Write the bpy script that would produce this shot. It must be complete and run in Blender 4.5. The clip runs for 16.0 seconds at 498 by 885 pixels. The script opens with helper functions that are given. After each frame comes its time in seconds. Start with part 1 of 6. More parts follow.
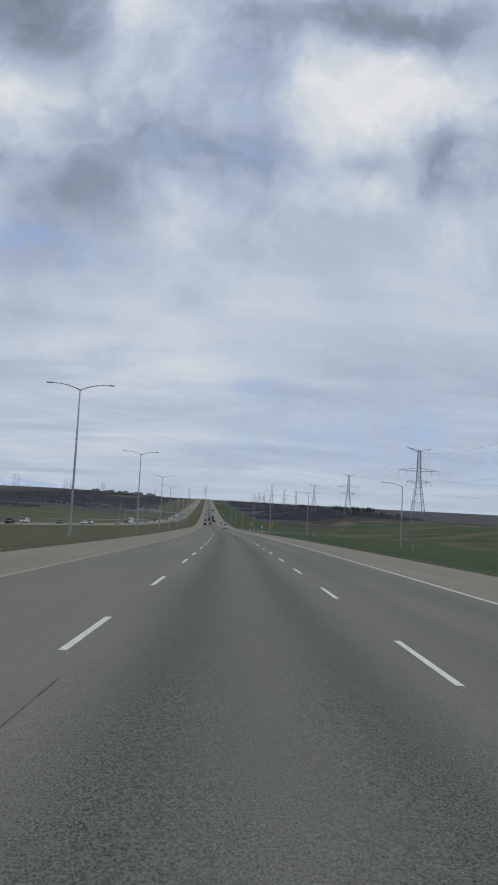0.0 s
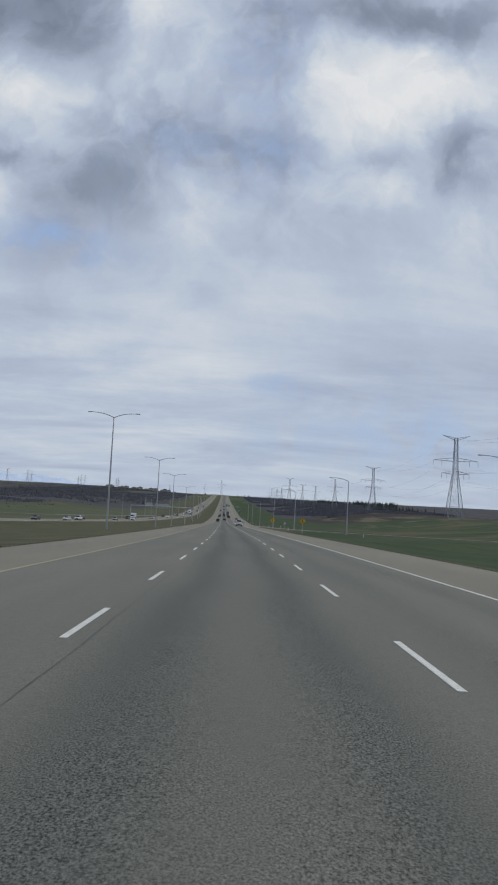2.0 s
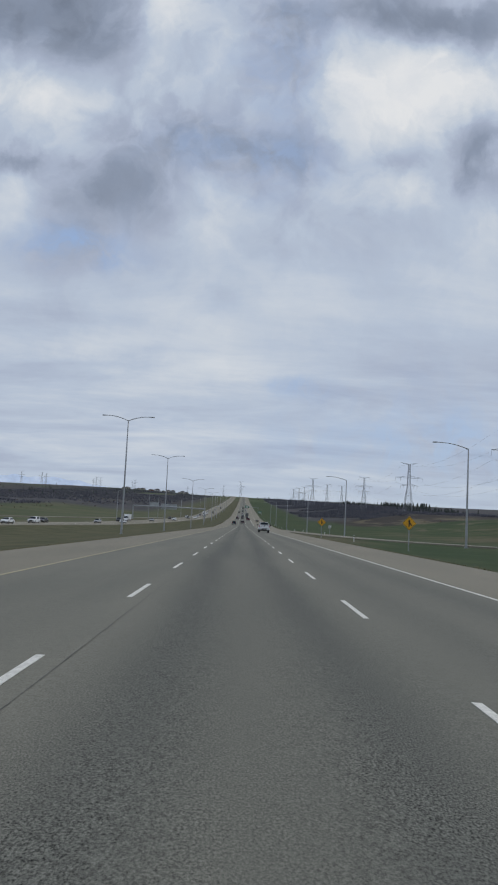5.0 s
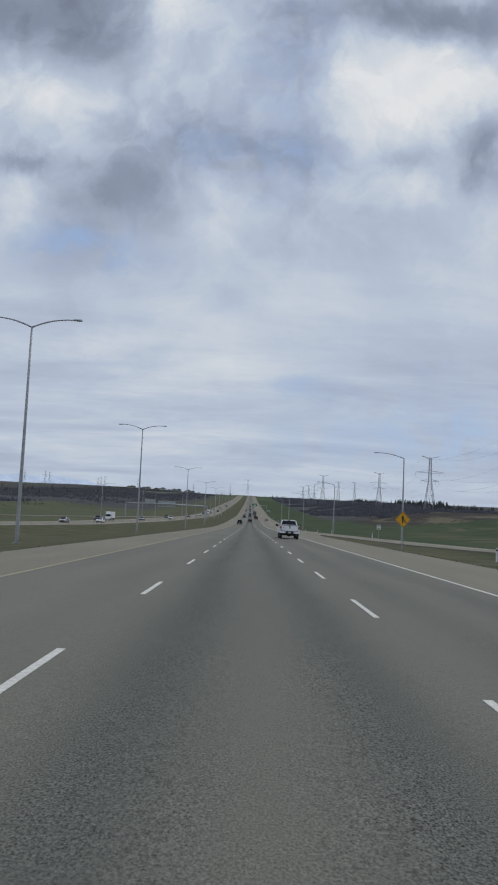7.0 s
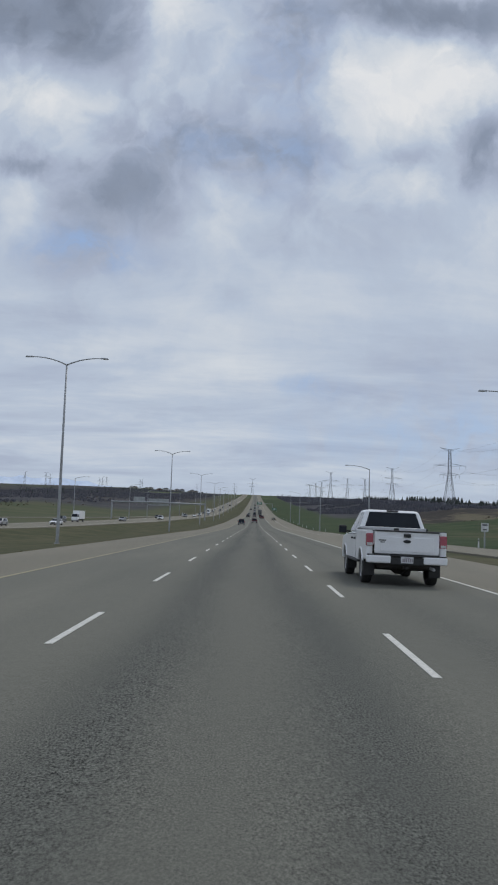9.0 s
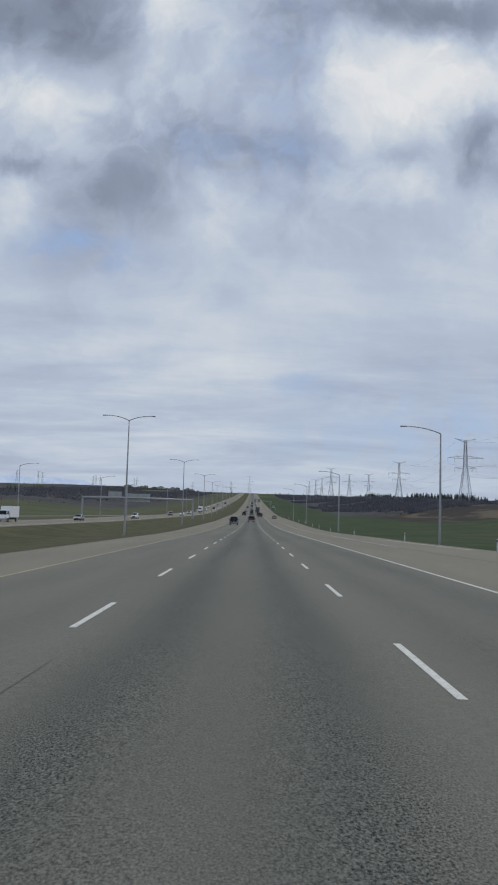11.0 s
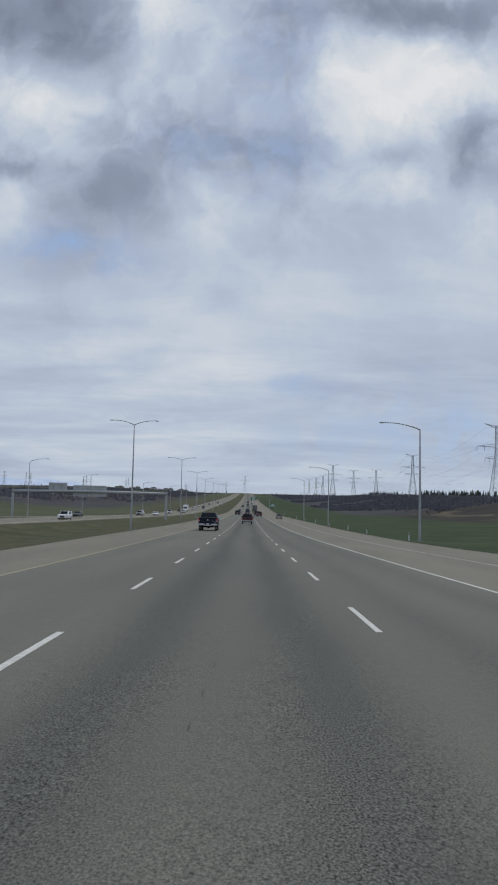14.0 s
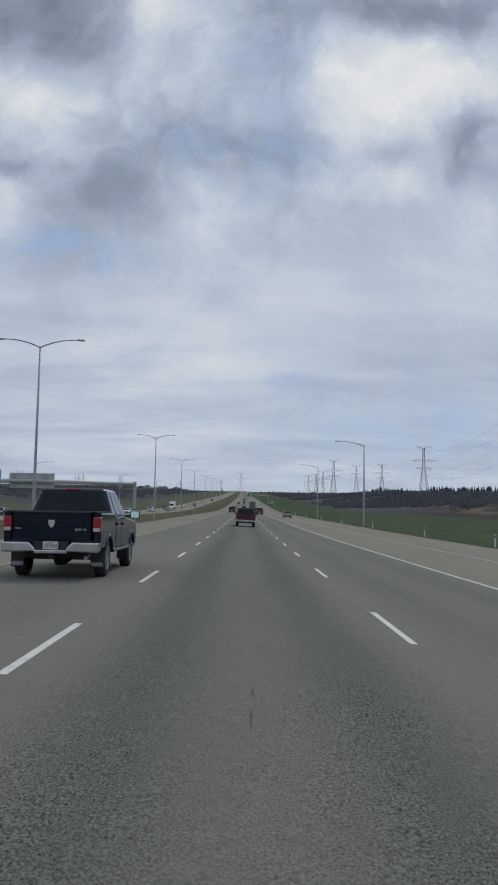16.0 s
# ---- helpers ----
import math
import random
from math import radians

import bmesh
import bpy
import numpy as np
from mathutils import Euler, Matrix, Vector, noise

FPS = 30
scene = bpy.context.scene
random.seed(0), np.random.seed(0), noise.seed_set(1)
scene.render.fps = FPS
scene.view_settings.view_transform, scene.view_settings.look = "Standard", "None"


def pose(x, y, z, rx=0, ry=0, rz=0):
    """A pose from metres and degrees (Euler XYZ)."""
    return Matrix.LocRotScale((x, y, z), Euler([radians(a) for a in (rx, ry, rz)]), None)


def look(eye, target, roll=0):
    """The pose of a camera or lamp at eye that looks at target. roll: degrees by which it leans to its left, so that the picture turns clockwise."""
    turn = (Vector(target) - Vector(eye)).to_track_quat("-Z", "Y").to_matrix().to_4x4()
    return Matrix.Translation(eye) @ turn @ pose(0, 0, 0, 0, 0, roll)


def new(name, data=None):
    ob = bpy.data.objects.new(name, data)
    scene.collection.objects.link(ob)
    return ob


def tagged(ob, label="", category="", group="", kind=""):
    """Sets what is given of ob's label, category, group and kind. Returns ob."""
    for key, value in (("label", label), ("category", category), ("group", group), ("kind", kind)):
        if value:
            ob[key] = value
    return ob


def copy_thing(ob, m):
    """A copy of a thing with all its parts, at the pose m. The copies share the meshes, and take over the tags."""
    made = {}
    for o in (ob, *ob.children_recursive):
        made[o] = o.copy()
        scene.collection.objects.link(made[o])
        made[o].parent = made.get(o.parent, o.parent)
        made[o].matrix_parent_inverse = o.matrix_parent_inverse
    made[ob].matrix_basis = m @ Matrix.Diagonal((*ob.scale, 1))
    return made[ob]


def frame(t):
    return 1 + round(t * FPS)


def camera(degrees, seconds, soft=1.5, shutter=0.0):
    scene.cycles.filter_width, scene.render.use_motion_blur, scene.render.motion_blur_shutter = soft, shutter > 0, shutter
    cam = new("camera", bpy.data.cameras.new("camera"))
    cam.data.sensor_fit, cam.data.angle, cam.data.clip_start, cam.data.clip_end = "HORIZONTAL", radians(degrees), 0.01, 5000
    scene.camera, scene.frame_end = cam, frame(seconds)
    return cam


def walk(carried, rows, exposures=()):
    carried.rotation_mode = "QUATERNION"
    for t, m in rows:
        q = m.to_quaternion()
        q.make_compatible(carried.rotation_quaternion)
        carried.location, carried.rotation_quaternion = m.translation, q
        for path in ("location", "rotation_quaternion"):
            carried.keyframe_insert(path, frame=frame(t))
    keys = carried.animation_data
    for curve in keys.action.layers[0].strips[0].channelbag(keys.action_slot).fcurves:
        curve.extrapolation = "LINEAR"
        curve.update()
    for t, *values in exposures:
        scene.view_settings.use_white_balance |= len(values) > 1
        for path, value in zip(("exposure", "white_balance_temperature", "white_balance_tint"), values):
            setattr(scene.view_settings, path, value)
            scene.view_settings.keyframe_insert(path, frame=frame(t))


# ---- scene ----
cam = camera(33.10, 16.0, soft=2.0)

# seconds, x, y, z, turn to the right, tilt up, lean (degrees)
ROWS = (
    (0.0, -3.051, 1.25, 1.319, 2.63, 5.73, 3.07),
    (0.5, -2.575, 16.80, 1.324, 2.77, 5.79, 3.07),
    (1.0, -1.993, 32.91, 1.322, 2.72, 5.97, 3.06),
    (1.5, -1.509, 48.84, 1.322, 2.36, 5.34, 3.06),
    (2.0, -1.055, 64.63, 1.320, 1.53, 5.42, 3.02),
    (2.5, -0.792, 80.38, 1.320, 1.06, 5.58, 2.99),
    (3.0, -0.573, 95.80, 1.320, 0.92, 5.73, 2.96),
    (3.5, -0.329, 111.01, 1.319, 0.70, 5.46, 2.92),
    (4.0, -0.155, 126.44, 1.318, 0.42, 5.71, 2.90),
    (4.5, -0.089, 142.12, 1.318, 0.36, 5.66, 2.87),
    (5.0, -0.080, 158.13, 1.318, 0.20, 5.54, 2.85),
    (5.5, -0.087, 174.25, 1.319, 0.03, 5.39, 2.83),
    (6.0, -0.093, 190.24, 1.319, -0.12, 5.27, 2.80),
    (6.5, -0.099, 205.88, 1.319, -0.19, 5.22, 2.78),
    (7.0, -0.115, 221.27, 1.318, -0.28, 5.46, 2.68),
    (7.5, -0.189, 236.56, 1.322, -0.23, 5.67, 2.58),
    (8.0, -0.038, 251.51, 1.318, -0.21, 5.47, 2.48),
    (8.5, 0.126, 266.29, 1.318, -0.35, 5.49, 2.22),
    (9.0, 0.176, 281.18, 1.317, -0.56, 5.44, 1.95),
    (9.5, 0.236, 296.42, 1.319, -0.53, 5.43, 1.92),
    (10.0, 0.216, 312.19, 1.318, -0.48, 5.42, 1.89),
    (10.5, 0.201, 328.24, 1.317, -0.40, 5.39, 1.78),
    (11.0, 0.183, 344.30, 1.317, -0.34, 5.37, 1.70),
    (11.5, 0.166, 360.11, 1.317, -0.31, 5.36, 1.61),
    (12.0, 0.231, 375.72, 1.316, -0.21, 5.48, 1.53),
    (12.5, 0.331, 391.61, 1.314, -0.21, 5.37, 1.45),
    (13.0, 0.336, 407.58, 1.313, -0.17, 5.41, 1.38),
    (13.5, 0.309, 423.42, 1.313, -0.14, 5.40, 1.32),
    (14.0, 0.205, 439.22, 1.317, -0.03, 5.46, 1.25),
    (14.5, 0.166, 455.06, 1.345, -0.07, 5.55, 1.21),
    (15.0, 0.097, 471.15, 1.400, 0.01, 5.51, 1.17),
    (15.5, 0.072, 487.21, 1.483, 0.11, 5.49, 1.12),
    (16.0, -0.032, 503.02, 1.591, 0.25, 5.37, 1.08),
)


def eye_pose(x, y, z, turn, tilt, lean):
    a, b = radians(turn), radians(tilt)
    way = Vector((math.sin(a) * math.cos(b), math.cos(a) * math.cos(b), math.sin(b)))
    eye = Vector((x, y, z))
    return look(eye, eye + way * 10, lean)


walk(cam, [(r[0], eye_pose(*r[1:])) for r in ROWS])

# ---------------------------------------------------------------- sky and sun
SUN_ELEVATION, SUN_AZIMUTH = 52.0, 35.0     # degrees; azimuth from +y to the right


def build_world():
    world = bpy.data.worlds.new("sky")
    world.use_nodes = True
    scene.world = world
    nodes, links = world.node_tree.nodes, world.node_tree.links
    nodes.clear()
    out, bg = nodes.new("ShaderNodeOutputWorld"), nodes.new("ShaderNodeBackground")
    links.new(bg.outputs[0], out.inputs[0])
    bg.inputs["Strength"].default_value = 1.0
    sky = nodes.new("ShaderNodeTexSky")
    sky.sky_type, sky.sun_disc = "NISHITA", False
    sky.sun_elevation, sky.sun_rotation = radians(SUN_ELEVATION), radians(SUN_AZIMUTH)
    blue = nodes.new("ShaderNodeVectorMath")
    blue.operation = "SCALE"
    blue.inputs["Scale"].default_value = 0.10
    links.new(sky.outputs[0], blue.inputs[0])

    def math_node(op, a, b=None, c=None, clamp=False):
        n = nodes.new("ShaderNodeMath")
        n.operation, n.use_clamp = op, clamp
        for i, v in enumerate((a, b, c)):
            if v is None:
                continue
            if isinstance(v, (int, float)):
                n.inputs[i].default_value = v
            else:
                links.new(v, n.inputs[i])
        return n.outputs[0]

    coord = nodes.new("ShaderNodeTexCoord")
    split = nodes.new("ShaderNodeSeparateXYZ")
    links.new(coord.outputs["Generated"], split.inputs[0])
    x, y, z = split.outputs
    front = math_node("MAXIMUM", y, 0.12)
    a = math_node("DIVIDE", x, front)
    e = math_node("DIVIDE", z, front)
    # cloud sheet overhead, seen in perspective
    h = math_node("ADD", math_node("MAXIMUM", z, 0.0), 0.13)
    sheet = nodes.new("ShaderNodeCombineXYZ")
    links.new(math_node("DIVIDE", x, h), sheet.inputs[0])
    links.new(math_node("DIVIDE", y, h), sheet.inputs[1])

    def fbm(vec, scale, detail, rough, distortion=0.0, seed=0.0):
        n = nodes.new("ShaderNodeTexNoise")
        n.noise_dimensions = "4D"
        n.inputs["W"].default_value = seed
        n.inputs["Scale"].default_value, n.inputs["Detail"].default_value = scale, detail
        n.inputs["Roughness"].default_value, n.inputs["Distortion"].default_value = rough, distortion
        links.new(vec, n.inputs["Vector"])
        return n

    flat = nodes.new("ShaderNodeCombineXYZ")
    links.new(a, flat.inputs[0])
    links.new(e, flat.inputs[1])
    # ragged outlines: the places of the cloud masses are shaken by noise
    shake = fbm(flat.outputs[0], 9.0, 9, 0.58, 0.2, 3.0)
    off = nodes.new("ShaderNodeVectorMath")
    off.operation = "SUBTRACT"
    links.new(shake.outputs["Color"], off.inputs[0])
    off.inputs[1].default_value = (0.5, 0.5, 0.5)
    offs = nodes.new("ShaderNodeVectorMath")
    offs.operation = "MULTIPLY"
    links.new(off.outputs[0], offs.inputs[0])
    offs.inputs[1].default_value = (0.115, 0.085, 0.0)
    place = nodes.new("ShaderNodeVectorMath")
    place.operation = "ADD"
    links.new(flat.outputs[0], place.inputs[0])
    links.new(offs.outputs[0], place.inputs[1])
    # cloud masses: centre across and up, reach across and up, gain of brightness
    bank_left = (
        (-0.3, 0.629, 0.076, 0.036, -0.28), (-0.22, 0.6, 0.042, 0.036, -0.19), (-0.289, 0.697, 0.111, 0.036, -0.26),
        (-0.129, 0.643, 0.031, 0.05, 0.15), (-0.156, 0.587, 0.031, 0.043, 0.07), (-0.323, 0.524, 0.056, 0.036, 0.12),
        (-0.255, 0.507, 0.042, 0.025, 0.16), (-0.084, 0.544, 0.056, 0.05, 0.01), (-0.188, 0.512, 0.049, 0.043, -0.04),
        (-0.046, 0.578, 0.028, 0.021, 0.11),
    )
    dark_middle = (
        (-0.297, 0.431, 0.049, 0.011, -0.27), (-0.299, 0.393, 0.035, 0.032, 0.17), (-0.201, 0.395, 0.045, 0.034, -0.26),
        (-0.158, 0.443, 0.062, 0.032, -0.07), (-0.074, 0.467, 0.056, 0.029, -0.14), (-0.242, 0.441, 0.042, 0.021, 0.06),
        (-0.107, 0.397, 0.042, 0.029, -0.04), (-0.048, 0.381, 0.038, 0.027, 0.11), (0, 0.41, 0.017, 0.014, -0.07),
        (0.017, 0.458, 0.049, 0.025, -0.14),
    )
    heap_right = (
        (0.127, 0.641, 0.083, 0.029, -0.19), (0.234, 0.644, 0.076, 0.025, -0.21), (0.163, 0.549, 0.052, 0.043, 0.23),
        (0.107, 0.533, 0.042, 0.039, 0.11), (0.241, 0.558, 0.062, 0.036, 0.2), (0.072, 0.517, 0.028, 0.036, 0.01),
        (0.129, 0.489, 0.042, 0.029, 0.05), (0.185, 0.498, 0.049, 0.029, 0.05), (0.283, 0.482, 0.031, 0.029, -0.22),
        (0.269, 0.434, 0.028, 0.02, -0.16), (0.171, 0.421, 0.056, 0.018, 0.11), (0.15, 0.462, 0.049, 0.013, -0.11),
        (0.29, 0.53, 0.035, 0.029, 0.07), (0.198, 0.602, 0.056, 0.021, 0.11),
    )
    clear_patch = (
        (-0.209, 0.324, 0.049, 0.029, -0.14), (-0.272, 0.329, 0.042, 0.029, -0.01), (0.014, 0.613, 0.062, 0.043, -0.04),
        (0.029, 0.539, 0.035, 0.057, -0.07), (-0.037, 0.359, 0.042, 0.021, 0.03),
    )
    low_veil = (
        (-0.191, 0.211, 0.083, 0.013, 0.09), (-0.033, 0.194, 0.062, 0.032, 0.14), (0.117, 0.225, 0.056, 0.01, 0.01),
        (0.063, 0.163, 0.035, 0.013, -0.05), (-0.23, 0.172, 0.076, 0.018, -0.06), (0.254, 0.2, 0.076, 0.043, -0.03),
        (0.267, 0.098, 0.083, 0.043, -0.05), (-0.082, 0.249, 0.097, 0.029, 0.05), (0.024, 0.072, 0.111, 0.029, 0.02),
        (-0.132, 0.102, 0.111, 0.021, -0), (0.13, 0.295, 0.174, 0.043, 0.04),
    )
    masses = bank_left + dark_middle + heap_right + clear_patch + low_veil
    # thin places where the blue shows
    thin = (
        (-0.205, 0.322, 0.042, 0.018, 0.8), (-0.25, 0.335, 0.05, 0.02, 0.3), (0.014, 0.60, 0.05, 0.05, 0.35),
        (0.03, 0.53, 0.03, 0.05, 0.3), (0.02, 0.45, 0.06, 0.022, 0.5), (-0.07, 0.462, 0.05, 0.025, 0.35),
        (0.063, 0.163, 0.04, 0.010, 0.6), (0.267, 0.10, 0.11, 0.045, 0.75), (0.12, 0.10, 0.12, 0.02, 0.25), (-0.02, 0.40, 0.04, 0.010, 0.2),
    )

    def sum_of(rows, start):
        total = start
        for cx, cy, rx, ry, gain in rows:
            d = nodes.new("ShaderNodeVectorMath")
            d.operation = "SUBTRACT"
            links.new(place.outputs[0], d.inputs[0])
            d.inputs[1].default_value = (cx, cy, 0)
            m = nodes.new("ShaderNodeVectorMath")
            m.operation = "MULTIPLY"
            links.new(d.outputs[0], m.inputs[0])
            m.inputs[1].default_value = (1 / rx, 1 / ry, 0)
            ln = nodes.new("ShaderNodeVectorMath")
            ln.operation = "DOT_PRODUCT"
            links.new(m.outputs[0], ln.inputs[0])
            links.new(m.outputs[0], ln.inputs[1])
            bell = math_node("POWER", 2.718, math_node("MULTIPLY", ln.outputs["Value"], -0.6))
            total = math_node("MULTIPLY_ADD", bell, gain, total)
        return math_node("MULTIPLY", total, math_node("GREATER_THAN", y, 0.12))

    total = math_node("MULTIPLY", sum_of(masses, 0.0), 1.32)
    billow = fbm(place.outputs[0], 9.0, 11, 0.57, 0.5, 1.0)
    streak_at = nodes.new("ShaderNodeMapping")
    streak_at.inputs["Scale"].default_value = (0.50, 0.95, 1)
    links.new(sheet.outputs[0], streak_at.inputs[0])
    streaks = fbm(streak_at.outputs[0], 1.9, 10, 0.62, 0.5, 7.0)
    low = math_node("MULTIPLY_ADD", e, -4.5, 1.75, clamp=True)      # 1 near the horizon, 0 high up
    high = math_node("SUBTRACT", 1.0, low)
    puff = math_node("SUBTRACT", billow.outputs[0], 0.5)
    wisp = math_node("SUBTRACT", fbm(place.outputs[0], 22.0, 8, 0.60, 0.6, 5.0).outputs[0], 0.5)
    tone = math_node("ADD", math_node("MULTIPLY_ADD", low, 0.02, 0.570), total)
    tone = math_node("ADD", tone, math_node("MULTIPLY", puff, math_node("MULTIPLY_ADD", high, 0.52, 0.12)))
    tone = math_node("ADD", tone, math_node("MULTIPLY", math_node("SUBTRACT", streaks.outputs[0], 0.5), math_node("MULTIPLY_ADD", low, 0.82, 0.08)))
    # heaped edges in the broken cloud high up
    heap = nodes.new("ShaderNodeMapRange")
    heap.interpolation_type = "SMOOTHSTEP"
    heap.inputs[1].default_value, heap.inputs[2].default_value = 0.44, 0.60
    heap.inputs[3].default_value, heap.inputs[4].default_value = -0.5, 0.5
    links.new(fbm(place.outputs[0], 15.0, 9, 0.55, 0.2, 9.0).outputs[0], heap.inputs[0])
    band = math_node("MULTIPLY_ADD", e, 7.0, -2.1, clamp=True)
    tone = math_node("ADD", tone, math_node("MULTIPLY", heap.outputs[0], math_node("MULTIPLY", band, 0.11)))
    ramp = nodes.new("ShaderNodeValToRGB")
    stops = ((0.0, (0.166, 0.198, 0.262)), (0.25, (0.258, 0.303, 0.394)), (0.46, (0.390, 0.444, 0.560)),
             (0.60, (0.468, 0.536, 0.645)), (0.76, (0.600, 0.646, 0.706)), (0.95, (0.752, 0.764, 0.780)))
    ramp.color_ramp.interpolation = "LINEAR"
    while len(ramp.color_ramp.elements) < len(stops):
        ramp.color_ramp.elements.new(0.5)
    for el, (pos, col) in zip(ramp.color_ramp.elements, stops):
        el.position, el.color = pos, (*col, 1)
    links.new(tone, ramp.inputs[0])
    # thin places let the blue through
    gap = math_node("MULTIPLY", sum_of(thin, 0.06), math_node("MULTIPLY_ADD", wisp, -4.0, 0.55, clamp=True), clamp=True)
    veil = nodes.new("ShaderNodeMix")
    veil.data_type = "RGBA"
    veil.inputs[0].default_value = 0.75
    links.new(blue.outputs[0], veil.inputs[6])
    veil.inputs[7].default_value = (0.305, 0.425, 0.660, 1)
    mix = nodes.new("ShaderNodeMix")
    mix.data_type = "RGBA"
    links.new(gap, mix.inputs[0])
    links.new(ramp.outputs[0], mix.inputs[6])
    links.new(veil.outputs[2], mix.inputs[7])
    # haze over the skyline
    haze = nodes.new("ShaderNodeMix")
    haze.data_type = "RGBA"
    haze.inputs[7].default_value = (0.49, 0.575, 0.675, 1)
    links.new(math_node("MULTIPLY", math_node("MULTIPLY_ADD", e, -14.0, 1.0, clamp=True), 0.6), haze.inputs[0])
    links.new(mix.outputs[2], haze.inputs[6])
    links.new(haze.outputs[2], bg.inputs[0])


build_world()
sun = new("sun", bpy.data.lights.new("sun", "SUN"))
sun.data.energy, sun.data.angle, sun.data.color = 1.0, radians(14), (1.0, 0.96, 0.9)
_a, _e = radians(SUN_AZIMUTH), radians(SUN_ELEVATION)
sun.matrix_world = look(Vector((math.sin(_a) * math.cos(_e), math.cos(_a) * math.cos(_e), math.sin(_e))) * 500, (0, 0, 0))
scene.view_settings.exposure = 0.0


# ---------------------------------------------------------------- materials
def material(name, c1, c2, scale=4.0, rough=0.8, metal=0.0, bump=0.0, bump_scale=None, fine=None, coat=0.0,
             world_space=False, stretch=(1, 1, 1), contrast=(0.35, 0.65)):
    """Two tones mixed by coarse noise, speckled by fine noise, with a bump."""
    m = bpy.data.materials.new(name)
    m.use_nodes = True
    nodes, links = m.node_tree.nodes, m.node_tree.links
    b = nodes["Principled BSDF"]
    if world_space:
        src = nodes.new("ShaderNodeNewGeometry").outputs["Position"]
    else:
        src = nodes.new("ShaderNodeTexCoord").outputs["Object"]
    mp = nodes.new("ShaderNodeMapping")
    mp.inputs["Scale"].default_value = stretch
    links.new(src, mp.inputs[0])
    n1 = nodes.new("ShaderNodeTexNoise")
    n1.inputs["Scale"].default_value, n1.inputs["Detail"].default_value = scale, 6
    links.new(mp.outputs[0], n1.inputs["Vector"])
    r = nodes.new("ShaderNodeMapRange")
    r.inputs[1].default_value, r.inputs[2].default_value = contrast
    links.new(n1.outputs[0], r.inputs[0])
    mix = nodes.new("ShaderNodeMix")
    mix.data_type = "RGBA"
    mix.inputs[6].default_value, mix.inputs[7].default_value = (*c1, 1), (*c2, 1)
    links.new(r.outputs[0], mix.inputs[0])
    colour = mix.outputs[2]
    if fine:
        n2 = nodes.new("ShaderNodeTexNoise")
        n2.inputs["Scale"].default_value, n2.inputs["Detail"].default_value = fine[0], 3
        links.new(mp.outputs[0], n2.inputs["Vector"])
        k = nodes.new("ShaderNodeMapRange")
        k.inputs[1].default_value, k.inputs[2].default_value = 0.3, 0.7
        k.inputs[3].default_value, k.inputs[4].default_value = 1 - fine[1], 1 + fine[1]
        links.new(n2.outputs[0], k.inputs[0])
        v = nodes.new("ShaderNodeVectorMath")
        v.operation = "SCALE"
        links.new(colour, v.inputs[0])
        links.new(k.outputs[0], v.inputs["Scale"])
        colour = v.outputs[0]
    links.new(colour, b.inputs["Base Color"])
    b.inputs["Roughness"].default_value, b.inputs["Metallic"].default_value = rough, metal
    b.inputs["Coat Weight"].default_value = coat
    if bump:
        n3 = nodes.new("ShaderNodeTexNoise")
        n3.inputs["Scale"].default_value, n3.inputs["Detail"].default_value = bump_scale or scale * 6, 4
        links.new(mp.outputs[0], n3.inputs["Vector"])
        bp = nodes.new("ShaderNodeBump")
        bp.inputs["Strength"].default_value, bp.inputs["Distance"].default_value = bump, 0.01
        links.new(n3.outputs[0], bp.inputs["Height"])
        links.new(bp.outputs[0], b.inputs["Normal"])
    return m


def paint(name, c, c2=None, rough=0.28, coat=0.6):
    return material(name, c, c2 or tuple(v * 0.82 for v in c), 1.6, rough, coat=coat, fine=(40, 0.04))


def glowless(name, c, rough=0.2):
    return material(name, c, tuple(v * 0.8 for v in c), 20, rough, coat=0.5)


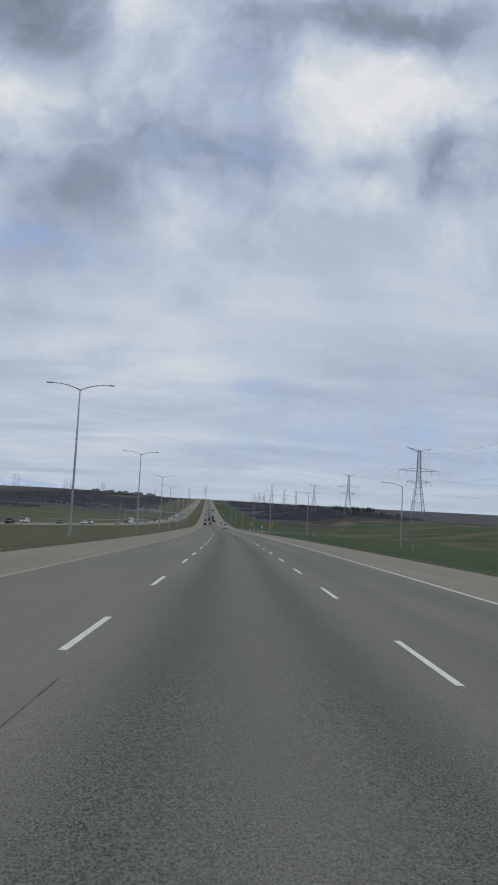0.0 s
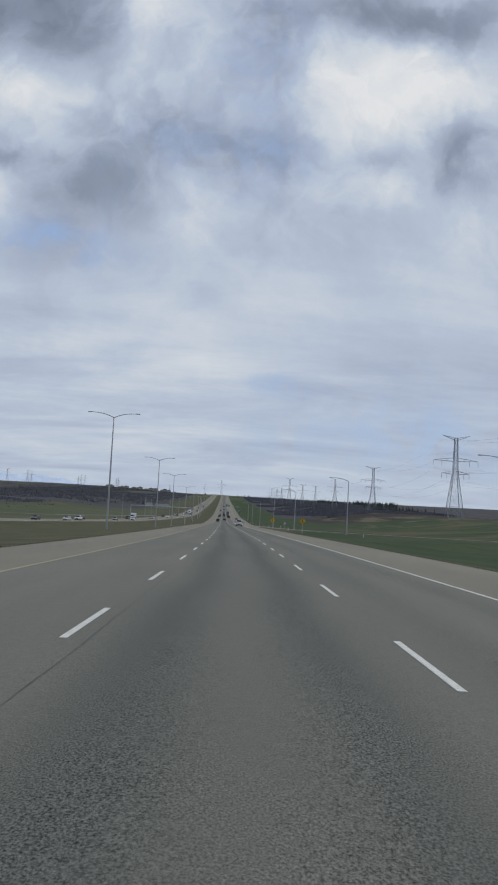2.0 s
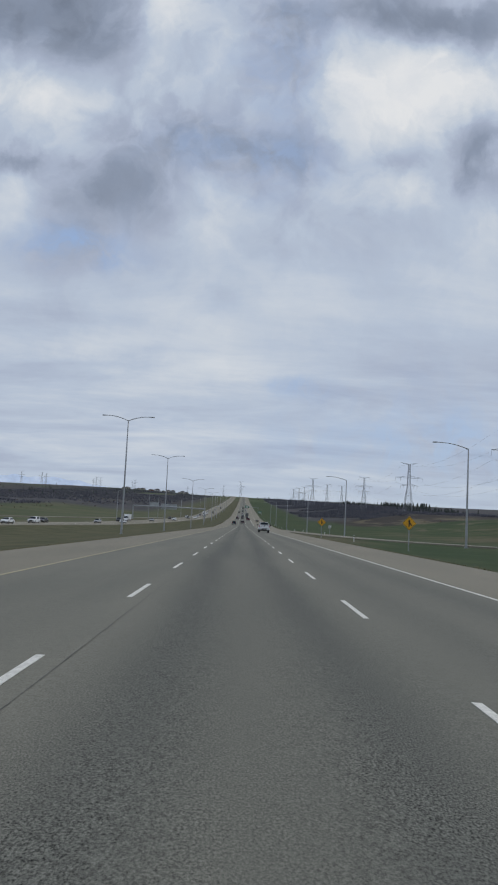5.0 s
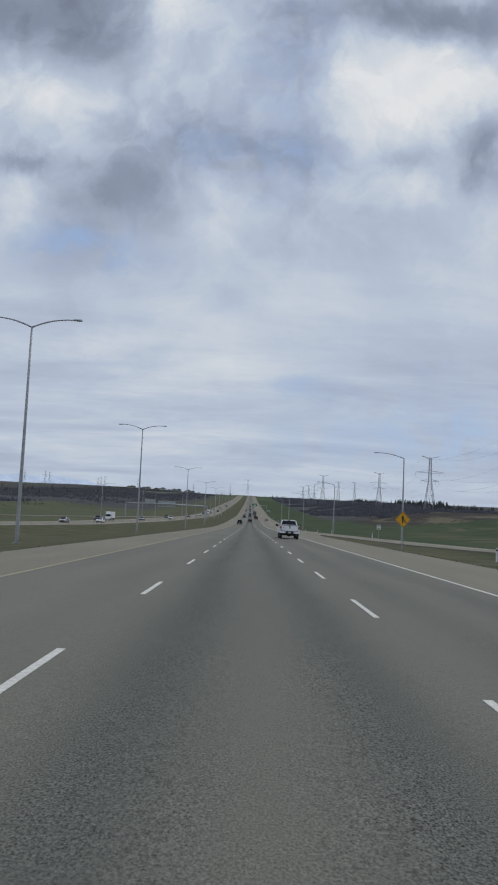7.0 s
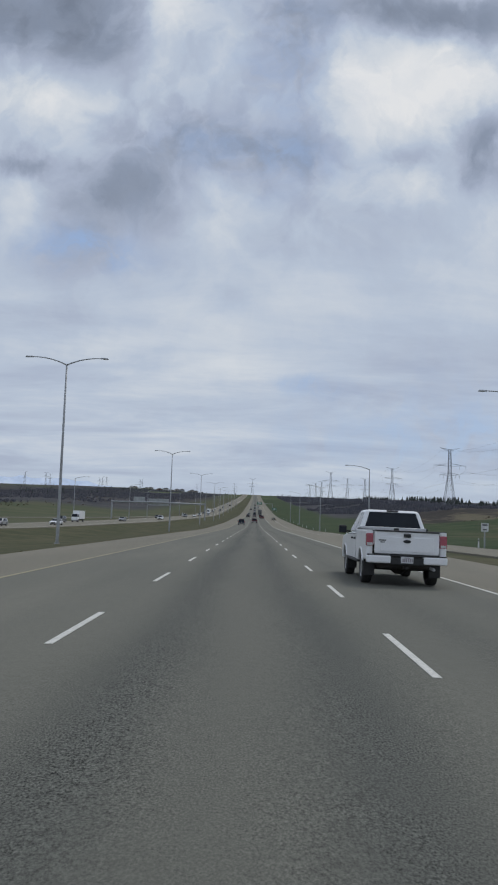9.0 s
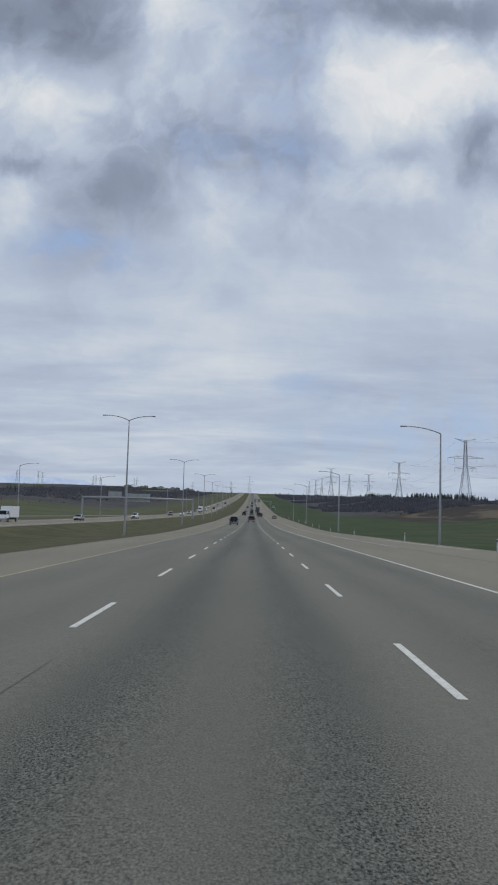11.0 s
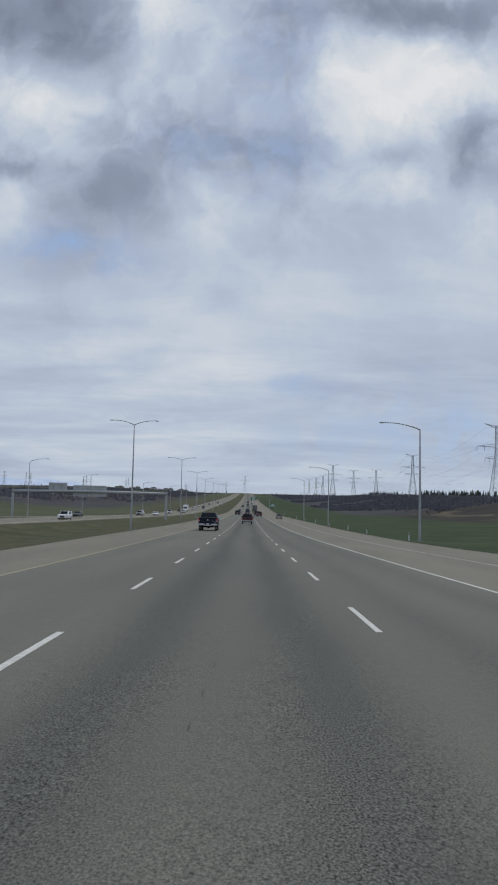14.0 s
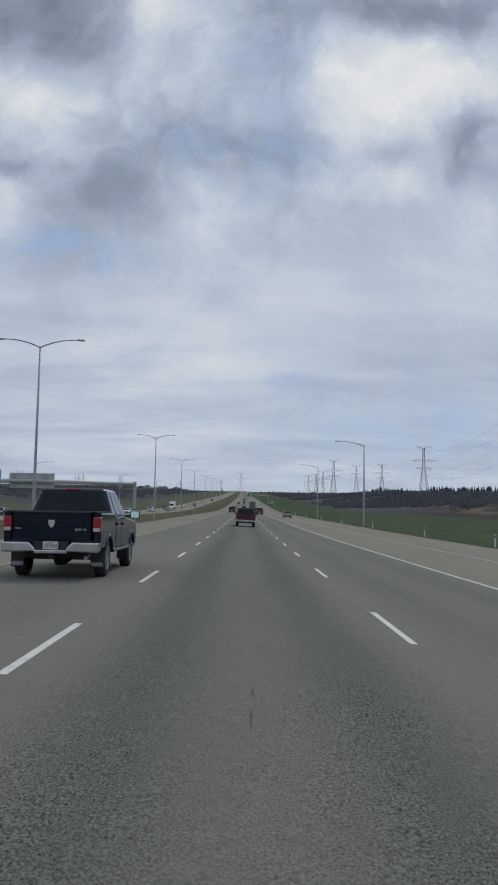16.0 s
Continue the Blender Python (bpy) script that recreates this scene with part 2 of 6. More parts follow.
def asphalt(name, base, worn, tracks=()):
    """Chip-sealed road. The UV map holds metres across and along; wheel tracks run along it."""
    m = bpy.data.materials.new(name)
    m.use_nodes = True
    nodes, links = m.node_tree.nodes, m.node_tree.links
    b = nodes["Principled BSDF"]
    uv = nodes.new("ShaderNodeUVMap").outputs[0]
    pos = nodes.new("ShaderNodeNewGeometry").outputs["Position"]

    def noise_of(vec, scale, detail, stretch=(1, 1, 1), rough=0.5):
        mp = nodes.new("ShaderNodeMapping")
        mp.inputs["Scale"].default_value = stretch
        links.new(vec, mp.inputs[0])
        n = nodes.new("ShaderNodeTexNoise")
        n.inputs["Scale"].default_value, n.inputs["Detail"].default_value, n.inputs["Roughness"].default_value = scale, detail, rough
        links.new(mp.outputs[0], n.inputs["Vector"])
        return n.outputs[0]

    def calc(op, a, bb, c=None, clamp=False):
        n = nodes.new("ShaderNodeMath")
        n.operation, n.use_clamp = op, clamp
        for i, v in enumerate((a, bb, c)):
            if v is None:
                continue
            if isinstance(v, (int, float)):
                n.inputs[i].default_value = v
            else:
                links.new(v, n.inputs[i])
        return n.outputs[0]

    split = nodes.new("ShaderNodeSeparateXYZ")
    links.new(uv, split.inputs[0])
    u = calc("MULTIPLY_ADD", calc("SUBTRACT", noise_of(uv, 0.05, 3, (1, 1, 1)), 0.5), 0.9, split.outputs[0])
    dark = None
    for centre, width, depth in tracks:
        d = calc("DIVIDE", calc("SUBTRACT", u, centre), width)
        bell = calc("POWER", 2.718, calc("MULTIPLY", calc("MULTIPLY", d, d), -1.0))
        dark = calc("MULTIPLY_ADD", bell, depth, dark if dark is not None else 0.0)
    patches = noise_of(uv, 0.35, 5, (1, 0.12, 1), 0.6)
    mix = nodes.new("ShaderNodeMix")
    mix.data_type = "RGBA"
    mix.inputs[6].default_value, mix.inputs[7].default_value = (*base, 1), (*worn, 1)
    pr = nodes.new("ShaderNodeMapRange")
    pr.inputs[1].default_value, pr.inputs[2].default_value = 0.35, 0.66
    links.new(patches, pr.inputs[0])
    links.new(pr.outputs[0], mix.inputs[0])
    # stones of the chip seal
    stones = noise_of(pos, 72.0, 4, (1.0, 0.6, 1.0), 0.75)
    coarse = 0.3 if dark is None else calc("MULTIPLY_ADD", dark, 1.2, 0.15)
    coarse = calc("MULTIPLY", coarse, calc("MULTIPLY_ADD", noise_of(uv, 0.9, 4, (1, 0.4, 1), 0.6), 2.6, -0.3, clamp=False))
    speck = calc("MULTIPLY_ADD", calc("MULTIPLY", calc("SUBTRACT", stones, 0.5), coarse), 6.6, 1.0)
    big = calc("MULTIPLY_ADD", noise_of(pos, 9.0, 5, rough=0.7), 0.36, 0.82)
    gain = calc("MULTIPLY", speck, big)
    colour = mix.outputs[2]
    if dark is not None:                      # rubber and bitumen polished up in the wheel tracks
        rubbed = nodes.new("ShaderNodeMix")
        rubbed.data_type = "RGBA"
        rubbed.inputs[7].default_value = (0.058, 0.063, 0.060, 1)
        links.new(calc("MULTIPLY", dark, 1.0, clamp=True), rubbed.inputs[0])
        links.new(colour, rubbed.inputs[6])
        colour = rubbed.outputs[2]
    v = nodes.new("ShaderNodeVectorMath")
    v.operation = "SCALE"
    links.new(colour, v.inputs[0])
    links.new(gain, v.inputs["Scale"])
    links.new(v.outputs[0], b.inputs["Base Color"])
    b.inputs["Roughness"].default_value = 0.90
    b.inputs["Specular IOR Level"].default_value = 0.15
    bp = nodes.new("ShaderNodeBump")
    bp.inputs["Strength"].default_value, bp.inputs["Distance"].default_value = 0.4, 0.008
    links.new(stones, bp.inputs["Height"])
    links.new(bp.outputs[0], b.inputs["Normal"])
    return m


TRACKS = [(c + d, 0.50, k) for c, k in ((-3.7, 0.08), (0.0, 0.43), (3.7, 0.22)) for d in (-0.9, 0.9)] + [(0.0, 1.45, 0.18), (3.7, 1.4, 0.07)]
M_ROAD = asphalt("worn_asphalt", (0.156, 0.155, 0.129), (0.190, 0.185, 0.152), tracks=TRACKS)
M_SHOULDER = asphalt("pale_asphalt", (0.200, 0.186, 0.147), (0.234, 0.216, 0.170))
M_LINE = material("white_road_paint", (0.68, 0.67, 0.61), (0.54, 0.53, 0.48), 14, 0.7, fine=(90, 0.22), world_space=True)
M_YELLOW_LINE = material("yellow_road_paint", (0.40, 0.345, 0.20), (0.30, 0.27, 0.18), 7, 0.75, fine=(60, 0.2), world_space=True)
M_JOINT = material("worn_joint_sealant", (0.060, 0.059, 0.053), (0.100, 0.098, 0.086), 3, 0.8, world_space=True)
M_TAR = material("crack_sealant", (0.012, 0.012, 0.012), (0.03, 0.03, 0.028), 6, 0.6)
M_STEEL = material("galvanised_steel", (0.43, 0.44, 0.45), (0.34, 0.35, 0.36), 5, 0.55, metal=0.25, fine=(50, 0.1))
M_LATTICE = material("weathered_lattice_steel", (0.34, 0.35, 0.37), (0.26, 0.27, 0.29), 3, 0.6, metal=0.3)
M_WIRE = material("aluminium_wire", (0.15, 0.15, 0.16), (0.11, 0.11, 0.12), 2, 0.5, metal=0.4)
M_LENS = material("lamp_glass", (0.5, 0.5, 0.48), (0.4, 0.4, 0.4), 10, 0.2)
M_RUBBER = material("tyre_rubber", (0.018, 0.018, 0.019), (0.035, 0.034, 0.032), 12, 0.85, bump=0.3)
M_BLACK = material("black_plastic", (0.016, 0.017, 0.018), (0.028, 0.028, 0.028), 14, 0.6, bump=0.15)
M_UNDER = material("dirty_underbody", (0.02, 0.019, 0.018), (0.045, 0.04, 0.035), 6, 0.9)
M_ALLOY = material("wheel_alloy", (0.45, 0.46, 0.47), (0.30, 0.30, 0.30), 9, 0.35, metal=0.8)
M_CHROME = material("chrome", (0.62, 0.63, 0.65), (0.5, 0.5, 0.51), 4, 0.22, metal=1.0)
M_GLASS = material("tinted_glass", (0.008, 0.012, 0.018), (0.014, 0.019, 0.026), 2, 0.08)
M_GLASS.node_tree.nodes["Principled BSDF"].inputs["Specular IOR Level"].default_value = 0.22
M_TAIL = glowless("red_lamp_lens", (0.36, 0.016, 0.03))
M_TAIL_PALE = glowless("pink_red_lamp_lens", (0.42, 0.10, 0.13))
M_CLEAR = glowless("clear_lamp_lens", (0.6, 0.6, 0.6))
M_PLATE = material("plate_white", (0.66, 0.67, 0.68), (0.55, 0.56, 0.58), 8, 0.4)
M_PLATE_INK = material("plate_ink", (0.30, 0.26, 0.28), (0.24, 0.22, 0.24), 8, 0.5)
M_SIGN_YELLOW = material("yellow_sign_sheeting", (0.82, 0.42, 0.01), (0.70, 0.34, 0.01), 4, 0.45, fine=(50, 0.05))
M_SIGN_WHITE = material("white_sign_sheeting", (0.75, 0.75, 0.74), (0.6, 0.6, 0.6), 4, 0.45)
M_SIGN_GREEN = material("green_sign_sheeting", (0.01, 0.16, 0.075), (0.01, 0.12, 0.06), 2, 0.45)
M_SIGN_BACK = material("bare_aluminium_sign_back", (0.46, 0.48, 0.48), (0.38, 0.40, 0.40), 0.8, 0.5, metal=0.4, fine=(9, 0.1))
M_BLACK_INK = material("black_sign_ink", (0.015, 0.015, 0.015), (0.025, 0.025, 0.025), 5, 0.6)
M_MIRROR = material("mirror_silver", (0.52, 0.68, 0.63), (0.48, 0.64, 0.60), 2, 0.03, metal=1.0)


# ---------------------------------------------------------------- mesh helpers
def part(name, bm, mat, parent=None, label="", smooth=False, at=None):
    me = bpy.data.meshes.new(name)
    if smooth:
        for f in bm.faces:
            f.smooth = True
    bm.to_mesh(me)
    bm.free()
    for m in (mat if isinstance(mat, (list, tuple)) else (mat,)):
        me.materials.append(m)
    ob = new(name, me)
    ob.parent = parent
    if at is not None:
        ob.matrix_basis = at
    if label:
        ob["label"] = label
    return ob


def again(ob, parent, at):
    """One more piece on the same mesh."""
    o = new(ob.name.split(".")[0], ob.data)
    o.parent, o.matrix_basis = parent, at
    return o


def thing(name, at, label, category, group="", kind=""):
    ob = new(name)
    ob.empty_display_size = 0.3
    ob.matrix_basis = at
    return tagged(ob, label, category, group, kind)


def box(bm, x0, x1, y0, y1, z0, z1, bevel=0.0, segs=2):
    vs = [bm.verts.new(p) for p in ((x0, y0, z0), (x1, y0, z0), (x1, y1, z0), (x0, y1, z0),
                                    (x0, y0, z1), (x1, y0, z1), (x1, y1, z1), (x0, y1, z1))]
    fs = [bm.faces.new([vs[i] for i in q]) for q in ((3, 2, 1, 0), (4, 5, 6, 7), (0, 1, 5, 4), (1, 2, 6, 5), (2, 3, 7, 6), (3, 0, 4, 7))]
    if bevel:
        es = list({e for f in fs for e in f.edges})
        bmesh.ops.bevel(bm, geom=es, offset=bevel, segments=segs, affect="EDGES", profile=0.5)
    return bm


def boxed(*args, **kw):
    return box(bmesh.new(), *args, **kw)


def tube(bm, points, radii, sides=8, cap=True):
    """A round bar through points."""
    pts = [Vector(p) for p in points]
    if isinstance(radii, (int, float)):
        radii = [radii] * len(pts)
    rings, up = [], Vector((0, 0, 1))
    for i, p in enumerate(pts):
        d = (pts[min(i + 1, len(pts) - 1)] - pts[max(i - 1, 0)]).normalized()
        side = d.cross(up if abs(d.z) < 0.95 else Vector((1, 0, 0))).normalized()
        over = side.cross(d)
        rings.append([bm.verts.new(p + (side * math.cos(2 * math.pi * k / sides) + over * math.sin(2 * math.pi * k / sides)) * radii[i])
                      for k in range(sides)])
    for r0, r1 in zip(rings, rings[1:]):
        for k in range(sides):
            bm.faces.new((r0[k], r0[(k + 1) % sides], r1[(k + 1) % sides], r1[k]))
    if cap:
        bm.faces.new(rings[0][::-1])
        bm.faces.new(rings[-1])
    return bm


def lathe(bm, profile, sides=28, axis="x"):
    """Turns (radius, offset) rows about an axis."""
    rings = []
    for r, o in profile:
        ring = []
        for k in range(sides):
            a = 2 * math.pi * k / sides
            c, s = r * math.cos(a), r * math.sin(a)
            ring.append(bm.verts.new((o, c, s) if axis == "x" else (c, s, o)))
        rings.append(ring)
    for r0, r1 in zip(rings, rings[1:]):
        for k in range(sides):
            bm.faces.new((r0[k], r0[(k + 1) % sides], r1[(k + 1) % sides], r1[k]))
    return bm


def slab(bm, outline, x0, x1, bevel=0.0, lean=0.0):
    """An outline of (y, z) given thickness from x0 to x1."""
    n = len(outline)
    a = [bm.verts.new((x0, y, z)) for y, z in outline]
    b = [bm.verts.new((x1, y, z)) for y, z in outline]
    fa, fb = bm.faces.new(a), bm.faces.new(b[::-1])
    for i in range(n):
        bm.faces.new((a[i], b[i], b[(i + 1) % n], a[(i + 1) % n]))
    bmesh.ops.recalc_face_normals(bm, faces=bm.faces[:])
    if bevel:
        es = list(fa.edges) + list(fb.edges)
        bmesh.ops.bevel(bm, geom=es, offset=bevel, segments=2, affect="EDGES", profile=0.5)
    return bm


def quad_solid(bm, p, thick):
    """Four corners given thickness along their normal."""
    v = [Vector(q) for q in p]
    n = (v[1] - v[0]).cross(v[3] - v[0]).normalized() * thick
    a = [bm.verts.new(q) for q in v]
    b = [bm.verts.new(q + n) for q in v]
    bm.faces.new(a[::-1])
    bm.faces.new(b)
    for i in range(4):
        bm.faces.new((a[i], a[(i + 1) % 4], b[(i + 1) % 4], b[i]))
    return bm


# ---------------------------------------------------------------- the lie of the land
BEND, BEND_END = 2.431e-4, 153.2       # the road bends to the left up to BEND_END, then runs straight


def smooth(v, a, b):
    t = min(max((v - a) / (b - a), 0.0), 1.0)
    return t * t * (3 - 2 * t)


def lerp_rows(v, rows):
    if v <= rows[0][0]:
        return rows[0][1]
    for (a, p), (b, q) in zip(rows, rows[1:]):
        if v <= b:
            return p + (q - p) * smooth(v, a, b)
    return rows[-1][1]


def road_z(s):
    """Level at first, then up the far hillside to the crest."""
    if s < 430:
        return 0.0
    if s < 600:
        return 5.0e-5 * (s - 430) ** 2
    if s < 760:
        return 1.445 + 0.017 * (s - 600)
    if s < 960:
        return 4.165 + 0.017 * (s - 760) + 4.0e-5 * (s - 760) ** 2
    if s < 3000:
        return 9.165 + 0.033 * (s - 960) + 3.3e-6 * (s - 960) ** 2
    return 90.2 + 0.046 * 200 * (1 - math.exp(-(s - 3000) / 200))


def centre(s):
    a = min(s - BEND_END, 0.0)
    a = max(a, -700.0)
    return -0.5 * BEND * a * a


def heading(s):
    return -BEND * min(max(s - BEND_END, -700.0), 0.0)


def fall(u, s=0.0):
    """The carriageway is crowned at the left lane line and drains to both sides, more to the right further on."""
    u = min(max(u, -10.0), 16.0)
    k = smooth(s, 430, 530)
    right, left = 0.012 + 0.026 * k, 0.04 + -0.04 * k
    return -right * u if u > -1.9 else right * 1.9 + left * (u + 1.9)


def at_road(s, u, z=0.0):
    th = heading(s)
    return Vector((centre(s) + u * math.cos(th), s - u * math.sin(th), road_z(s) + fall(u, s) + z))


def on_road(s, u, z=0.0):
    """A pose on the road, facing along it."""
    slope = math.atan((road_z(s + 3) - road_z(s)) / 3)
    return Matrix.Translation(at_road(s, u, z)) @ Matrix.Rotation(-heading(s), 4, "Z") @ Matrix.Rotation(slope, 4, "X") @ Matrix.Rotation(-math.atan(fall(u + 0.5, s) - fall(u - 0.5, s)), 4, "Y")


OTHER = ((-1500, -190), (-300, -150), (0, -98), (250, -67), (400, -52), (550, -42), (700, -37), (900, -34), (1500, -32), (5000, -32))


def other_u(s):
    """The middle of the oncoming carriageway."""
    for (a, p), (b, q) in zip(OTHER, OTHER[1:]):
        if s <= b:
            return p + (q - p) * min(max((s - a) / (b - a), 0), 1)
    return OTHER[-1][1]


def other_rise(s):
    return lerp_rows(s, ((200, -1.4), (560, -0.5), (840, -0.9), (1500, 0.3)))


RAMP = ((256, 62), (265, 45), (277, 31), (293, 23.0), (313, 19.2), (340, 16.6), (380, 14.0), (430, 11.4))


def ramp_u(s):
    """The middle of the entry ramp, which swings in from the right."""
    if s < 256:
        return 140.0
    for (a, p), (b, q) in zip(RAMP, RAMP[1:]):
        if s <= b:
            return p + (q - p) * min(max((s - a) / (b - a), 0), 1)
    return 11.4


def ramp_path():
    pts = [Vector((u, s)) for s, u in RAMP]
    out = []
    for i in range(len(pts) - 1):
        p0, p1, p2, p3 = pts[max(i - 1, 0)], pts[i], pts[i + 1], pts[min(i + 2, len(pts) - 1)]
        for k in range(8):
            t = k / 8
            out.append(0.5 * ((2 * p1) + (p2 - p0) * t + (2 * p0 - 5 * p1 + 4 * p2 - p3) * t * t + (3 * p1 - p0 - 3 * p2 + p3) * t ** 3))
    return out + [pts[-1]]


def ramp_strip(name, a, b, mat, lift, parent=None):
    """A band along the ramp from a to b metres right of its middle."""
    bm = bmesh.new()
    uvl = bm.loops.layers.uv.new("UVMap")
    path, rows, run = ramp_path(), [], 0.0
    for i, p in enumerate(path):
        d = (path[min(i + 1, len(path) - 1)] - path[max(i - 1, 0)]).normalized()
        n = Vector((d.y, -d.x))
        run += (p - path[i - 1]).length if i else 0
        row = []
        for off, drop in ((a, 0.25), (a, 0.0), (b, 0.0), (b, 0.25)):
            q = p + n * off
            row.append((bm.verts.new(at_road(q.y, q.x, lift - drop)), off, run))
        rows.append(row)
    for r0, r1 in zip(rows, rows[1:]):
        for i in range(3):
            q = (r0[i], r0[i + 1], r1[i + 1], r1[i])
            f = bm.faces.new([k[0] for k in q])
            for lp, k in zip(f.loops, q):
                lp[uvl].uv = (k[1], k[2])
    bmesh.ops.recalc_face_normals(bm, faces=bm.faces[:])
    return part(name, bm, mat, parent)


def right_edge(s):
    """Where the paved right shoulder ends."""
    return lerp_rows(s, ((330, 10.2), (420, 15.6), (5000, 15.6)))


LEFT_CREST = ((0, 1), (300, 3.8), (600, 6), (1000, 6.5), (1500, 6.5), (1900, 7), (2400, 8), (3000, 10), (3400, 12), (4900, 6))
RIGHT_CREST = ((0, 2), (200, 5), (506, 9.0), (650, 9.5), (800, 9.8), (1000, 11), (1300, 11.6), (1500, 12), (1930, 7), (3000, 0), (4900, -4))


VERGE = ((150, 10.2), (262, 72.0), (277, 41.0), (293, 30.0), (313, 24.5), (340, 21.0), (380, 18.4), (430, 15.6), (5000, 15.6))


def verge(s):
    """Where the level strip beside the road ends; it swings out round the ramp."""
    for (a, p), (b, q) in zip(VERGE, VERGE[1:]):
        if s <= b:
            return p + (q - p) * smooth(s, a, b)
    return 15.6


def land(s, u):
    """Height of the ground at s along and u across."""
    z = road_z(s) + fall(u, s)
    roll = noise.noise((u * 0.004, s * 0.004, 0.3)) * 3.0 + noise.noise((u * 0.016, s * 0.016, 5.3)) * 0.8
    if u < 0:
        o = other_u(s)
        inner = o + 9.0
        if u > inner:                                # median
            v = (u + 10.0) / min(inner + 10.0, -2.0)   # 0 at our shoulder, 1 at theirs
            v = min(max(v, 0.0), 1.0)
            dip = math.sin(math.pi * v) * min(1.3, 0.06 * abs(inner + 10))
            return z - 0.10 + (other_rise(s)) * smooth(v, 0.1, 1.0) - dip
        if u > o - 9.0:
            return z - 0.10 + other_rise(s)
        w = o - 9.0 - u
        hill = smooth(w, lerp_rows(s, ((900, 50), (1500, 22), (2400, 22), (3000, 40))), lerp_rows(s, ((900, 215), (1500, 105), (2400, 130), (3000, 430)))) * lerp_rows(s, LEFT_CREST)
        return z - 0.10 + other_rise(s) * (1 - smooth(w, 20, 200)) - 1.2 * smooth(w, 0, 14) + smooth(w, 30, 250) * roll + hill
    e = verge(s)
    if u < e:
        gore = smooth(u, right_edge(s), right_edge(s) + 3.0) * smooth(ramp_u(s) - 3.5 - u, 0.0, 3.0)
        return z - 0.10 - 0.14 * gore
    w = u - e
    hill = smooth(w, 45, 150) ** 1.2 * lerp_rows(s, RIGHT_CREST)
    return z - 0.10 - 0.9 * smooth(w, 0, 12) + 0.5 * smooth(w, 25, 60) + smooth(w, 40, 250) * roll * 0.7 + hill


def build_ground():
    ss = [-1500, -1000, -600, -300, -150] + list(range(-60, 760, 10)) + list(range(760, 1500, 25)) + list(range(1500, 3300, 50)) + [3400, 3600, 3900, 4300, 4900]
    us = sorted(set([-3600, -2600, -1900, -1400, -1100, -900, -750] + list(range(-650, -200, 25)) + list(range(-200, -60, 8)) + list(range(-60, 60, 3))
                    + list(range(60, 200, 8)) + list(range(200, 660, 25)) + [750, 900, 1100, 1400, 1900, 2600, 3600]))
    bm = bmesh.new()
    grid = []
    for s in ss:
        row = []
        for u in us:
            p = at_road(s, u)
            row.append(bm.verts.new((p.x, p.y, land(s, u))))
        grid.append(row)
    for r0, r1 in zip(grid, grid[1:]):
        for i in range(len(us) - 1):
            bm.faces.new((r0[i], r0[i + 1], r1[i + 1], r1[i]))
    return tagged(part("ground", bm, ground_material(), smooth=True), "spring grassland with green, dry and ploughed stretches", "ground", kind="structure")


